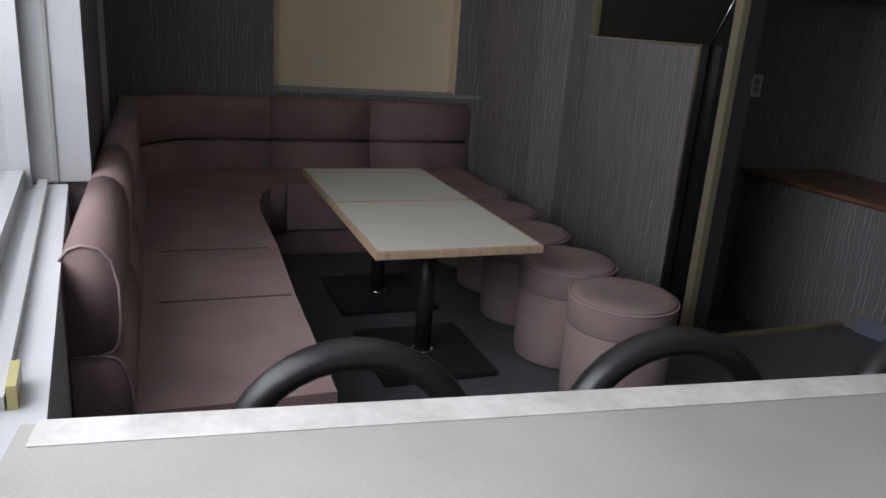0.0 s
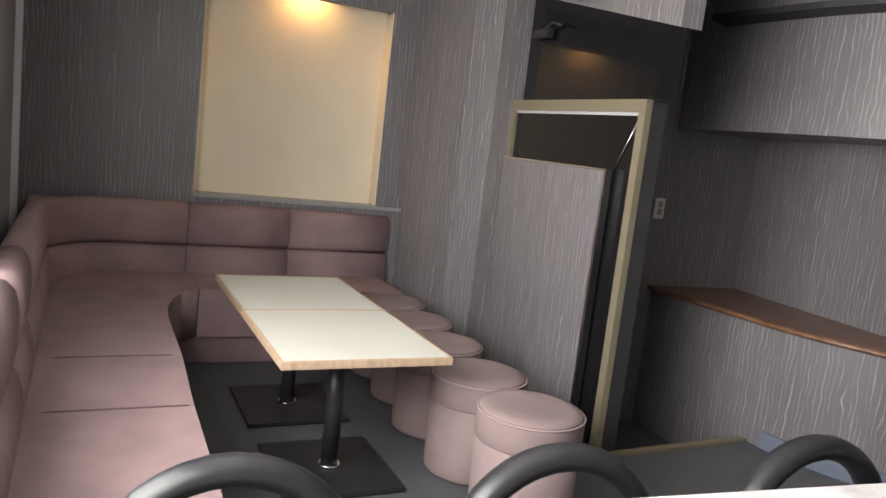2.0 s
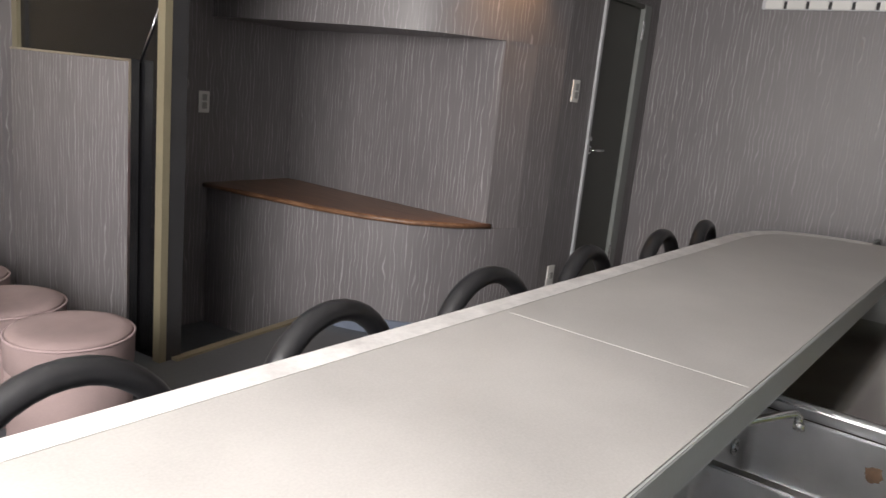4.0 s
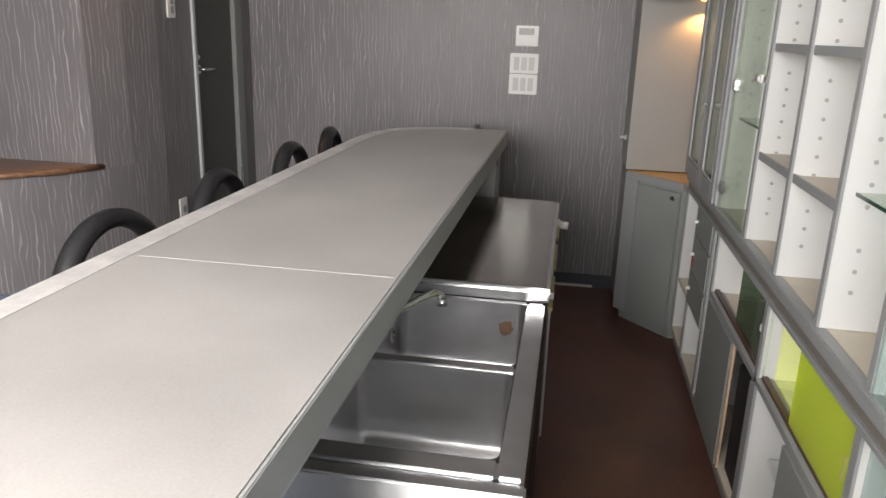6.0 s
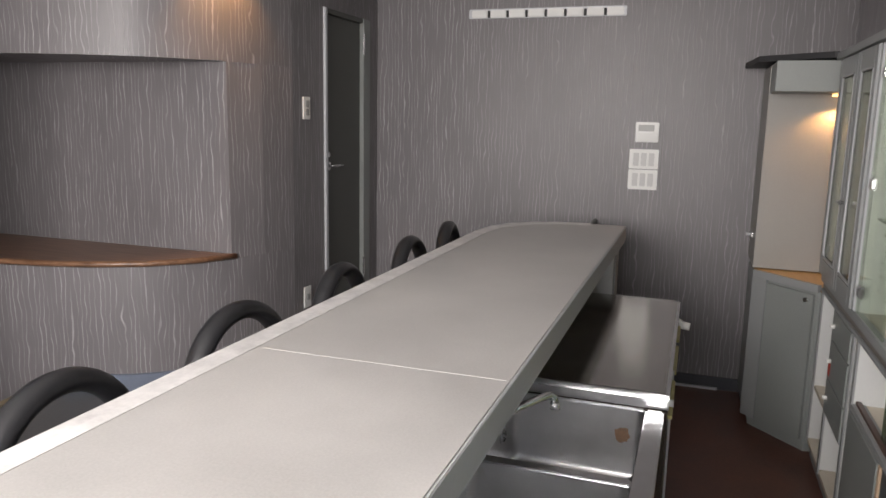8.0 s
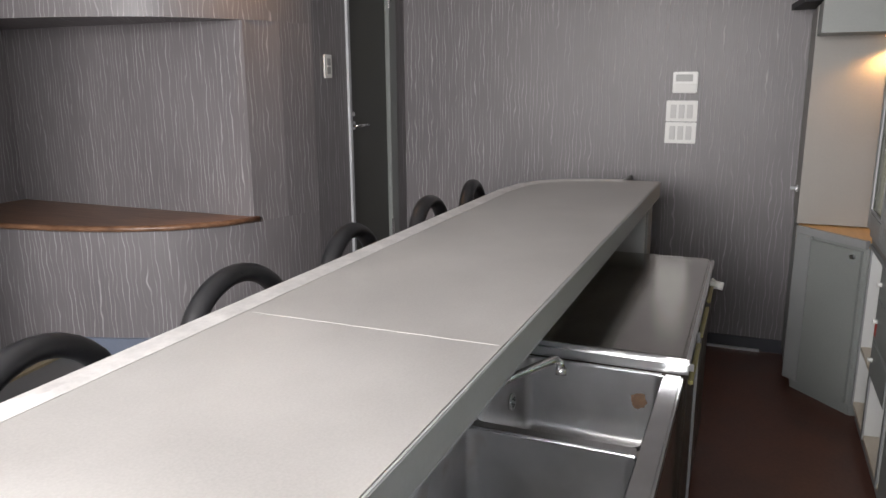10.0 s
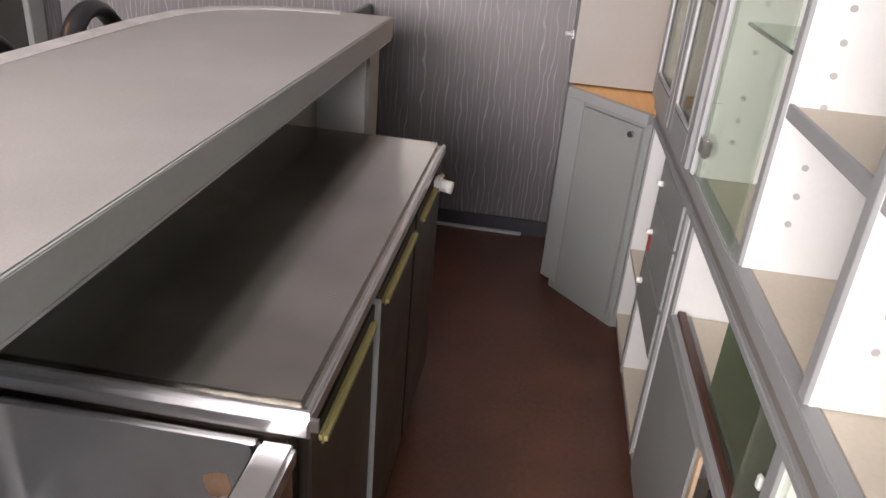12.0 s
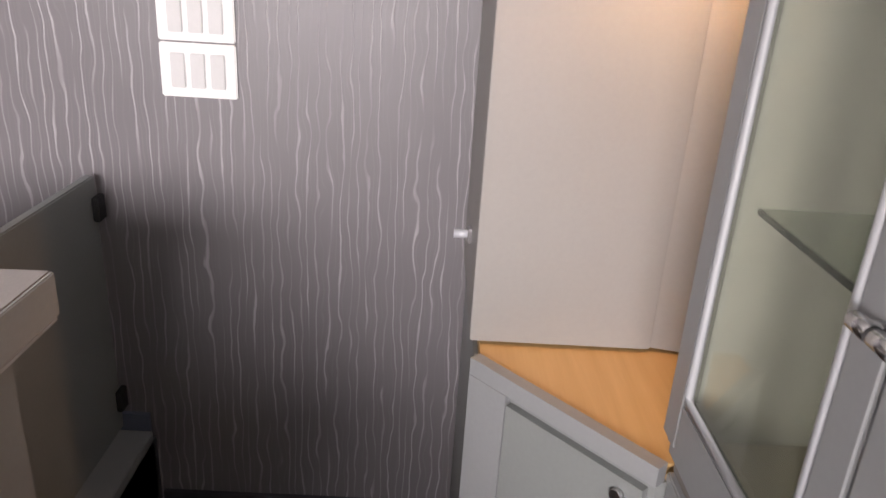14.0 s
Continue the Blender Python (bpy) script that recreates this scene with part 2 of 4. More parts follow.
FACADE = surface("pale_facade", (0.62, 0.63, 0.66), 0.8, vary=0.15, scale=0.5)
GLASS_EDGE = surface("dark_green_glass_edge", (0.03, 0.07, 0.055), 0.15, vary=0.1, bump_amount=0.0)
RED_TAG = surface("red_sticker", (0.55, 0.05, 0.03), 0.5, vary=0.05, bump_amount=0.0)
CABINET_GLASS = thin_glass("smoky_cabinet_glass", (0.74, 0.75, 0.67), 0.93)


# ---- mesh helpers ----
def finish(bm, bevel=0.0, segs=2, smooth=False):
    if bevel:
        es = [e for e in bm.edges if len(e.link_faces) == 2 and e.calc_face_angle(0) > 0.7]
        bmesh.ops.bevel(bm, geom=es, offset=bevel, segments=segs, affect='EDGES', clamp_overlap=True)
    bmesh.ops.recalc_face_normals(bm, faces=bm.faces)
    if smooth:
        for f in bm.faces:
            f.smooth = True
    return bm


def add_box(bm, x0, y0, z0, x1, y1, z1, m=None):
    r = bmesh.ops.create_cube(bm, size=1.0)
    mat = Matrix.Translation(((x0 + x1) / 2, (y0 + y1) / 2, (z0 + z1) / 2)) @ Matrix.Diagonal((abs(x1 - x0), abs(y1 - y0), abs(z1 - z0), 1))
    bmesh.ops.transform(bm, matrix=(m @ mat) if m else mat, verts=r["verts"])
    return r["verts"]


def box(x0, y0, z0, x1, y1, z1, bevel=0.002, m=None):
    bm = bmesh.new()
    add_box(bm, x0, y0, z0, x1, y1, z1, m)
    return finish(bm, bevel, 2)


def rod(p0, p1, r, segs=16, r2=None):
    bm = bmesh.new()
    p0, p1 = Vector(p0), Vector(p1)
    d = p1 - p0
    bmesh.ops.create_cone(bm, cap_ends=True, segments=segs, radius1=r, radius2=r if r2 is None else r2, depth=d.length)
    bmesh.ops.transform(bm, matrix=Matrix.Translation((p0 + p1) / 2) @ d.to_track_quat('Z', 'Y').to_matrix().to_4x4(), verts=bm.verts)
    for f in bm.faces:
        f.smooth = len(f.verts) == 4
    return bm


def prism(pts, z0, z1, bevel=0.0, segs=2):
    bm = bmesh.new()
    lo = [bm.verts.new((p[0], p[1], z0)) for p in pts]
    hi = [bm.verts.new((p[0], p[1], z1)) for p in pts]
    bm.faces.new(list(reversed(lo)))
    bm.faces.new(hi)
    n = len(pts)
    for i in range(n):
        bm.faces.new((lo[i], lo[(i + 1) % n], hi[(i + 1) % n], hi[i]))
    return finish(bm, bevel, segs)


def lathe(profile, segs=40, z_up=True):
    """A turned body from (radius, height) pairs."""
    bm = bmesh.new()
    rings = []
    for r, z in profile:
        rings.append([bm.verts.new((r * math.cos(2 * math.pi * i / segs), r * math.sin(2 * math.pi * i / segs), z)) for i in range(segs)])
    for a, b in zip(rings, rings[1:]):
        for i in range(segs):
            bm.faces.new((a[i], a[(i + 1) % segs], b[(i + 1) % segs], b[i]))
    bm.faces.new(list(reversed(rings[0])))
    bm.faces.new(rings[-1])
    return finish(bm, 0, 2, True)


def tube(points, r, segs=12, closed=False, flat=1.0):
    """A round bar along points."""
    bm = bmesh.new()
    pts = [Vector(p) for p in points]
    n = len(pts)
    rings, up = [], Vector((0, 0, 1))
    for i, p in enumerate(pts):
        a = pts[(i - 1) % n] if closed or i > 0 else p
        b = pts[(i + 1) % n] if closed or i < n - 1 else p
        t = (b - a).normalized()
        s = t.cross(up if abs(t.z) < 0.95 else Vector((0, 1, 0))).normalized()
        v = s.cross(t)
        rings.append([bm.verts.new(p + s * r * math.cos(2 * math.pi * k / segs) + v * r * flat * math.sin(2 * math.pi * k / segs)) for k in range(segs)])
    for i in range(n if closed else n - 1):
        a, b = rings[i], rings[(i + 1) % n]
        for k in range(segs):
            bm.faces.new((a[k], a[(k + 1) % segs], b[(k + 1) % segs], b[k]))
    if not closed:
        bm.faces.new(rings[0])
        bm.faces.new(list(reversed(rings[-1])))
    return finish(bm, 0, 2, True)


def sweep(path, profile, bevel=0.0, smooth=True):
    """A profile of (inward, z) pairs carried along a plan path; inward is to the path's right."""
    bm = bmesh.new()
    pts = [Vector((p[0], p[1], 0)) for p in path]
    rings = []
    for i, p in enumerate(pts):
        a, b = pts[max(i - 1, 0)], pts[min(i + 1, len(pts) - 1)]
        t = (b - a).normalized()
        nrm = Vector((t.y, -t.x, 0))
        k = 1.0
        if 0 < i < len(pts) - 1:
            k = 1 / max(0.5, math.cos((p - a).angle(b - p) / 2))
        rings.append([bm.verts.new(p + nrm * u * k + Vector((0, 0, z))) for u, z in profile])
    m = len(profile)
    for a, b in zip(rings, rings[1:]):
        for k in range(m):
            bm.faces.new((a[k], b[k], b[(k + 1) % m], a[(k + 1) % m]))
    bm.faces.new(rings[0])
    bm.faces.new(list(reversed(rings[-1])))
    return finish(bm, bevel, 2, smooth)


def mesh_object(name, bm, material):
    me = bpy.data.meshes.new(name)
    bm.to_mesh(me)
    bm.free()
    me.materials.append(material)
    return new(name, me)


def part(name, bm, material, parent, label=""):
    ob = mesh_object(name, bm, material)
    ob.parent = parent
    if label:
        ob["label"] = label
    return ob


def thing(name, label, category, group="", at=(0, 0, 0), turn=0.0, kind=""):
    ob = new(name)
    ob.empty_display_size = 0.1
    ob.matrix_world = pose(*at, 0, 0, turn)
    return tagged(ob, label, category, group, kind)


def solo(name, bm, material, label, category, group="", kind=""):
    return tagged(mesh_object(name, bm, material), label, category, group, kind)


def setting(name, bm, material, label, category="wall"):
    return tagged(mesh_object(name, bm, material), label, category, "", "structure")


def wall_uv(ob):
    """Metres along the wall and up it, for the paper's stripes."""
    me = ob.data
    uv = me.uv_layers.new(name="UVMap")
    for poly in me.polygons:
        n = poly.normal
        t = Vector((-n.y, n.x, 0))
        t = t.normalized() if t.length > 0.1 else Vector((1, 0, 0))
        for li in poly.loop_indices:
            co = me.vertices[me.loops[li].vertex_index].co
            uv.data[li].uv = (co.dot(t), co.z if abs(n.z) < 0.7 else co.y)
    return ob


def paper_wall(name, pts, z0, z1, label):
    return wall_uv(setting(name, prism(pts, z0, z1), WALLPAPER, label))


def strip_wall(name, p0, p1, thick, z0, z1, label):
    """A straight papered wall from p0 to p1, its body to the left of that line."""
    a, b = Vector((*p0, 0)), Vector((*p1, 0))
    t = (b - a).normalized()
    n = Vector((-t.y, t.x, 0)) * thick
    return paper_wall(name, [a, b, b + n, a + n], z0, z1, label)


CEIL, GF = 2.55, 0.25

# ---- structure ----
setting("floor_kitchen", prism([(-0.6, -0.95), (5.08, -0.95), (5.08, 0.53), (-0.6, 0.53)], -0.1, 0.0), KITCHEN_FLOOR, "dark red-brown vinyl floor behind the bar", "floor")
setting("floor_guest", prism([(-0.6, 0.53), (5.08, 0.53), (5.08, 2.2), (3.60, 2.35), (3.14, 2.98), (2.2, 2.86), (2.2, 4.9), (-0.9, 4.9)], -0.1, GF), GUEST_FLOOR, "raised dark grey vinyl floor of the lounge", "floor")
setting("floor_entrance", prism([(2.2, 2.86), (3.14, 2.98), (3.14, 3.9), (2.2, 3.9)], -0.1, 0.04), GUEST_FLOOR, "lower dark grey floor of the entrance", "floor")
setting("ceiling", prism([(-0.9, -1.0), (5.2, -1.0), (5.2, 5.0), (-0.9, 5.0)], CEIL, CEIL + 0.1), CEILING, "plain pale ceiling above the bar", "ceiling")
strip_wall("wall_east", (5.08, 2.3), (5.08, -1.0), 0.12, 0.0, CEIL, "grey wallpaper with pale wavy stripes on the end wall")
strip_wall("wall_south", (5.2, -0.86), (-0.2, -0.86), 0.12, 0.0, CEIL, "grey striped wallpaper behind the shelving")
strip_wall("wall_door", (4.02, 2.085), (4.335, 2.07), 0.10, GF, CEIL, "grey wavy-striped wallpaper beside the door")
strip_wall("wall_door_above", (4.335, 2.07), (5.08, 2.07), 0.10, 2.16, CEIL, "grey wavy-striped wallpaper above the door")
strip_wall("wall_door_return", (4.95, 2.07), (5.08, 2.07), 0.10, GF, 2.16, "narrow strip of striped wallpaper beside the door")

# the curved wall with a recess for a shelf
CURVE = [(4.02, 2.085), (3.80, 2.13), (3.61, 2.20), (3.45, 2.30), (3.29, 2.46), (3.19, 2.66), (3.12, 2.88), (3.06, 3.2), (3.01, 3.5), (2.97, 3.77)]


def smooth_line(pts, n=5):
    """The same line through its points, rounded between them."""
    q = [Vector(p) for p in pts]
    q = [2 * q[0] - q[1]] + q + [2 * q[-1] - q[-2]]
    fine = []
    for a, b, c, d in zip(q, q[1:], q[2:], q[3:]):
        for k in range(n):
            u = k / n
            fine.append(0.5 * (2 * b + (c - a) * u + (2 * a - 5 * b + 4 * c - d) * u ** 2 + (3 * b - a - 3 * c + d) * u ** 3))
    return [(p.x, p.y) for p in fine] + [tuple(pts[-1])]


def bent_wall(name, line, back, z0, z1, label):
    """A papered wall along a bent line, its stripes running on round the bend."""
    ob = setting(name, prism(line + back, z0, z1), WALLPAPER, label)
    me = ob.data
    uv = me.uv_layers.new(name="UVMap")
    run = [0.0]
    for a, b in zip(line, line[1:]):
        run.append(run[-1] + math.dist(a, b))
    for li, loop in enumerate(me.loops):
        co = me.vertices[loop.vertex_index].co
        k = min(range(len(line)), key=lambda i: math.dist(line[i], (co.x, co.y)))
        uv.data[li].uv = (run[k], co.z)
    for poly in me.polygons:
        poly.use_smooth = True
    me.set_sharp_from_angle(angle=radians(25))
    return ob


CURVE_FINE = smooth_line(CURVE)
curve_back = [(3.75, 3.9), (4.02, 2.3)]
bent_wall("wall_curved_lower", CURVE_FINE, curve_back, 0.0, 0.857, "curved wall under the shelf in grey striped wallpaper")
bent_wall("wall_curved_upper", CURVE_FINE, curve_back, 1.81, CEIL, "curved bulkhead over the recess in grey striped wallpaper")
paper_wall("wall_curved_side", [(4.02, 2.085), (3.80, 2.13), (3.61, 2.20), (3.60, 3.77), (3.75, 3.9), (4.02, 2.3)], 0.857, 1.81, "recess back wall in grey striped wallpaper")
strip_wall("wall_entrance_back", (2.16, 3.70), (3.62, 3.77), 0.12, 0.0, CEIL, "dark striped wallpaper at the back of the entrance")

# back wall with its lit niche
BW = [Vector((-0.62, 4.565, 0)), Vector((0.377, 4.64, 0)), Vector((1.49, 4.705, 0)), Vector((1.66, 4.715, 0))]
BN = Vector((-0.06, 0.998, 0))


def back_piece(name, a, b, z0, z1, label, depth=0.2):
    return paper_wall(name, [b, a, a + BN * depth, b + BN * depth][::-1], z0, z1, label)


back_piece("wall_north_1", BW[0], BW[1], GF, CEIL, "grey wavy-striped wallpaper behind the sofa")
back_piece("wall_north_2", BW[2], BW[3], GF, CEIL, "grey wavy-striped wallpaper beside the niche")
back_piece("wall_north_3", BW[1], BW[2], 2.33, CEIL, "grey wavy-striped wallpaper over the niche", 0.05)
setting("niche_top", prism([BW[1] + BN * 0.052, BW[2] + BN * 0.052, BW[2] + BN * 0.2, BW[1] + BN * 0.2], 2.45, CEIL), NICHE_CREAM, "cream top of the niche behind its front edge")
back_piece("wall_north_4", BW[1], BW[2], GF, 1.10, "grey wavy-striped wallpaper under the niche")
setting("niche_back", prism([BW[1] + BN * 0.14, BW[2] + BN * 0.14, BW[2] + BN * 0.2, BW[1] + BN * 0.2], 1.10, 2.449), NICHE_CREAM, "cream papered niche back lit from above")
setting("niche_side_left", prism([BW[1], BW[1] + Vector((0.006, 0, 0)), BW[1] + Vector((0.006, 0, 0)) + BN * 0.138, BW[1] + BN * 0.138], 1.125, 2.328), NICHE_CREAM, "cream side of the niche")
setting("niche_side_right", prism([BW[2] - Vector((0.006, 0, 0)), BW[2], BW[2] + BN * 0.138, BW[2] - Vector((0.006, 0, 0)) + BN * 0.138], 1.125, 2.328), NICHE_CREAM, "cream side of the niche")
setting("niche_ledge", prism([BW[1] - BN * 0.02, BW[3] - BN * 0.02, BW[2] + BN * 0.137, BW[1] + BN * 0.137], 1.101, 1.122, 0.003), GREY_BOARD, "grey ledge along the niche above the sofa", "ledge")
niche_light = thing("niche_light", "small warm lamp glowing at the niche top", "lamp", at=(0.97, 4.755, 2.449))
part("lamp_ring", rod((0, 0, -0.003), (0, 0, 0.0), 0.05, 24), CHROME, niche_light)
part("lamp_face", rod((0, 0, -0.004), (0, 0, -0.0031), 0.036, 24), LAMP_GLOW, niche_light)

# side wall towards the entrance: a bowed piece, a column and the partition
paper_wall("wall_partition_bow", [(1.655, 4.72), (1.74, 4.50), (1.86, 4.28), (2.01, 4.12), (2.2, 4.12), (2.2, 4.85), (1.655, 4.85)][::-1], GF, CEIL, "bowed wall in grey wavy-striped wallpaper behind the stools")
paper_wall("wall_partition_column", [(1.985, 4.12), (1.985, 3.99), (2.2, 3.99), (2.2, 4.12)][::-1], GF, CEIL, "narrow column in grey wavy-striped wallpaper")
def raked(pts, low_a, low_b, top):
    """An upright slab over four plan corners (two at each end), its lower edge raked from low_a to low_b."""
    bm = bmesh.new()
    lo = [bm.verts.new((p[0], p[1], z)) for p, z in zip(pts, (low_a, low_b, low_b, low_a))]
    hi = [bm.verts.new((p[0], p[1], z)) for p, z in zip(pts, top)]
    bm.faces.new(lo[::-1])
    bm.faces.new(hi)
    for k in range(4):
        bm.faces.new((lo[k], lo[(k + 1) % 4], hi[(k + 1) % 4], hi[k]))
    bmesh.ops.recalc_face_normals(bm, faces=bm.faces)
    return bm


wall_uv(setting("wall_partition_head", raked([(2.04, 3.99), (2.162, 2.70), (2.262, 2.70), (2.14, 3.99)], 2.44, 2.14, (CEIL,) * 4), WALLPAPER, "striped wallpaper above the dark entrance glass"))

# window wall
setting("wall_window_below", prism([wpt(-2.2, 0), wpt(1.42, 0), wpt(1.42, 0.3), wpt(-2.2, 0.3)], -0.1, 1.015), SILL_PAINT, "white wall under the window")
setting("wall_window_above", prism([wpt(-2.2, 0), wpt(1.42, 0), wpt(1.42, 0.3), wpt(-2.2, 0.3)], 2.42, CEIL), SILL_PAINT, "white wall over the window")
paper_wall("wall_west", [wpt(1.44, -0.068), (-0.53, 4.60), (-0.535, 4.9), wpt(3.9, 0.4), wpt(1.42, 0.3)], -0.1, CEIL, "dark striped wallpaper beside the window")
setting("wall_window_end", prism([wpt(-2.2, 0), wpt(-2.15, 0), wpt(-2.15, 0.3), wpt(-2.2, 0.3)], 1.015, 2.42), SILL_PAINT, "white window reveal")

win = thing("window_1", "large white aluminium window over the bar's end", "window", kind="structure")
part("window_sill", prism([wpt(-2.15, -0.004), wpt(1.38, -0.004), wpt(1.38, 0.27), wpt(-2.15, 0.27)], 1.017, 1.038, 0.003), SILL_PAINT, win, "white window sill")
part("sill_rail", prism([wpt(0.05, 0.045), wpt(1.36, 0.045), wpt(1.36, 0.07), wpt(0.05, 0.07)], 1.038, 1.058, 0.004), ALUMINIUM, win)
part("jamb", prism([wpt(1.40, -0.066), wpt(1.438, -0.066), wpt(1.438, 0.27), wpt(1.40, 0.27)], 1.04, 2.50, 0.003), ALUMINIUM, win, "broad white aluminium jamb")
part("jamb_bead", prism([wpt(1.392, 0.020), wpt(1.399, 0.020), wpt(1.399, 0.030), wpt(1.392, 0.030)], 1.04, 2.41), PLASTIC_GREY, win)
for s in (-2.13, -0.75, 1.34):
    part("mullion", prism([wpt(s, 0.085), wpt(s + 0.05, 0.085), wpt(s + 0.05, 0.19), wpt(s, 0.19)], 1.04, 2.41, 0.003), ALUMINIUM, win)
for z in (1.04, 2.36):
    part("frame_rail", prism([wpt(-2.08, 0.10), wpt(1.335, 0.10), wpt(1.335, 0.18), wpt(-2.08, 0.18)], z, z + 0.05, 0.003), ALUMINIUM, win)
for s0, s1 in ((-2.08, -0.75), (-0.70, 1.34)):
    pane = part("pane", prism([wpt(s0, 0.135), wpt(s1, 0.135), wpt(s1, 0.141), wpt(s0, 0.141)], 1.085, 2.365), CLEAR_GLASS, win, "clear window glass")
    pane.visible_shadow = False
part("latch", prism([wpt(0.05, 0.03), wpt(0.13, 0.03), wpt(0.13, 0.042), wpt(0.05, 0.042)], 1.038, 1.072, 0.006), BRASS_PLASTIC, win, "yellowed window catch")
trim = thing("curtain_track", "pale upright trim at the window wall's corner", "trim", kind="structure")
for s, o in ((3.0, -0.127), (3.35, -0.148)):
    part("upright", prism([wpt(s, o - 0.012), wpt(s + 0.03, o - 0.012), wpt(s + 0.03, o + 0.01), wpt(s, o + 0.01)], GF, CEIL, 0.003), ALUMINIUM, trim)

# outside
setting("ground_street", prism([(-60, -60), (-0.8, -60), (-0.8, 60), (-60, 60)], -3.2, -3.0), STREET, "pale street below the window", "ground")
setting("backdrop_building", prism([(-16, -20), (-15, -20), (-17, 40), (-18, 40)], -3.0, 3.6), FACADE, "pale building across the street", "backdrop")

# baseboards
setting("baseboard_east", prism([(5.066, 2.06), (5.079, 2.06), (5.079, 0.54), (5.066, 0.54)], GF, GF + 0.075), BASE_BLUE, "blue-grey baseboard", "baseboard")
setting("baseboard_kitchen", prism([(5.066, 0.52), (5.079, 0.52), (5.079, -0.8), (5.066, -0.8)], 0.0, 0.075), BASE_DARK, "dark blue-grey baseboard", "baseboard")
setting("baseboard_strip", prism([(5.050, 0.30), (5.066, 0.30), (5.066, -0.16), (5.050, -0.16)], 0.0, 0.012), ALUMINIUM, "pale strip along the foot of the wall", "trim")
CB = CURVE_FINE[:31]
CIN = [(p[0] - 0.012, p[1] - 0.012) for p in CB]
setting("baseboard_curve", prism(CIN + [(p[0] + 0.004, p[1] + 0.004) for p in CB][::-1], GF, GF + 0.085), BASE_BLUE, "blue-grey baseboard bent round the curved wall", "baseboard")
setting("threshold", prism([(2.22, 2.815), (3.12, 2.945), (3.115, 2.985), (2.215, 2.855)], GF - 0.1, GF + 0.012, 0.004), GOLD_FRAME, "champagne metal edge at the entrance step", "trim")

# ---- bar ----
CT = 1.04
CF = [(-0.02, 0.378), (4.402, 0.378), (4.396, 0.55), (4.371, 0.70), (4.316, 0.83), (4.216, 0.93), (4.07, 0.995), (3.85, 1.02), (-0.02, 1.03)]
bar = thing("bar_counter", "long pale grey laminate bar counter with worn edge", "bar counter")
part("top", prism(CF[::1], CT - 0.045, CT, 0.004), LAMINATE, bar, "pale grey laminate top")
LIP = [(0.0, 1.03), (3.85, 1.02), (4.07, 0.995), (4.216, 0.93), (4.316, 0.83), (4.371, 0.70), (4.396, 0.55)]
part("front_lip", sweep(LIP, [(0.001, CT + 0.0005), (0.055, CT + 0.0005), (0.055, CT + 0.0015), (0.03, CT + 0.004), (-0.004, CT + 0.003), (-0.004, CT - 0.05), (0.001, CT - 0.05)], 0, False), LAMINATE_LIP, bar, "worn pale front edging")
part("kitchen_edge", box(0.0, 0.370, CT - 0.070, 4.402, 0.378, CT - 0.001, 0.002), LAMINATE_EDGE, bar)
part("edge_strip", box(0.0, 0.372, CT - 0.078, 4.396, 0.382, CT - 0.0705, 0.001), ALUMINIUM, bar)
part("seam", box(1.935, 0.385, CT + 0.0002, 1.9368, 0.955, CT + 0.0008, 0), SEAM, bar)
part("body", box(0.02, 0.56, 0.0, 4.15, 0.80, CT - 0.046, 0.003), GREY_BOARD, bar, "grey board under the counter")
part("end_panel", box(4.16, 0.39, 0.0, 4.30, 0.80, CT - 0.046, 0.003), GREY_BOARD, bar, "grey board end of the counter")
part("bracket", box(4.14, 0.40, 0.55, 4.159, 0.559, CT - 0.05, 0.002), WHITE_BOARD, bar)

gate = thing("counter_flap", "grey upright flap panel beside the bar's end", "flap")
part("panel", box(4.33, 0.60, 0.30, 5.05, 0.622, 0.985, 0.003), GREY_DOOR, gate)
part("lower_board", box(4.31, 0.53, 0.02, 5.06, 0.62, 0.28, 0.003), GREY_BOARD, gate, "grey step board")
for z in (0.88, 0.36):
    part("hinge", box(5.02, 0.585, z, 5.06, 0.60, z + 0.06, 0.003), BLACK, gate, "black hinge")

# ---- sinks and worktop ----
def basin(bm_depth, x0, x1, y0, y1, ztop):
    bm = bmesh.new()
    add_box(bm, x0, y0, ztop - bm_depth, x1, y1, ztop)
    top = [f for f in bm.faces if f.normal.z > 0.9]
    bmesh.ops.delete(bm, geom=top, context='FACES')
    es = [e for e in bm.edges if len(e.link_faces) == 2]
    bmesh.ops.bevel(bm, geom=es, offset=0.024, segments=5, affect='EDGES', profile=0.5)
    bmesh.ops.recalc_face_normals(bm, faces=bm.faces)
    bmesh.ops.reverse_faces(bm, faces=bm.faces)
    for f in bm.faces:
        f.smooth = True
    return bm


sink = thing("double_sink", "stainless steel double sink set under the bar", "sink")
SZ = 0.785
BAS = [(2.115, 2.532), (1.715, 2.075)]
for x0, x1 in BAS:
    part("basin", basin(0.205, x0, x1, 0.135, 0.50, SZ), STEEL, sink, "stained steel basin")
    cx = (x0 + x1) / 2
    d = part("drain", lathe([(0.055, 0.0), (0.055, 0.004), (0.043, 0.006), (0.04, 0.002), (0.026, 0.002), (0.024, 0.007), (0.004, 0.009)], 32), STEEL_DARK, sink, "dark sink strainer")
    d.location = (cx - 0.03, 0.375, SZ - 0.206)
part("rim_front", box(1.655, 0.085, SZ - 0.03, 2.545, 0.134, SZ + 0.004, 0.006), STEEL, sink)
part("rim_back", box(1.655, 0.501, SZ - 0.03, 2.545, 0.555, SZ + 0.003, 0.004), STEEL, sink)
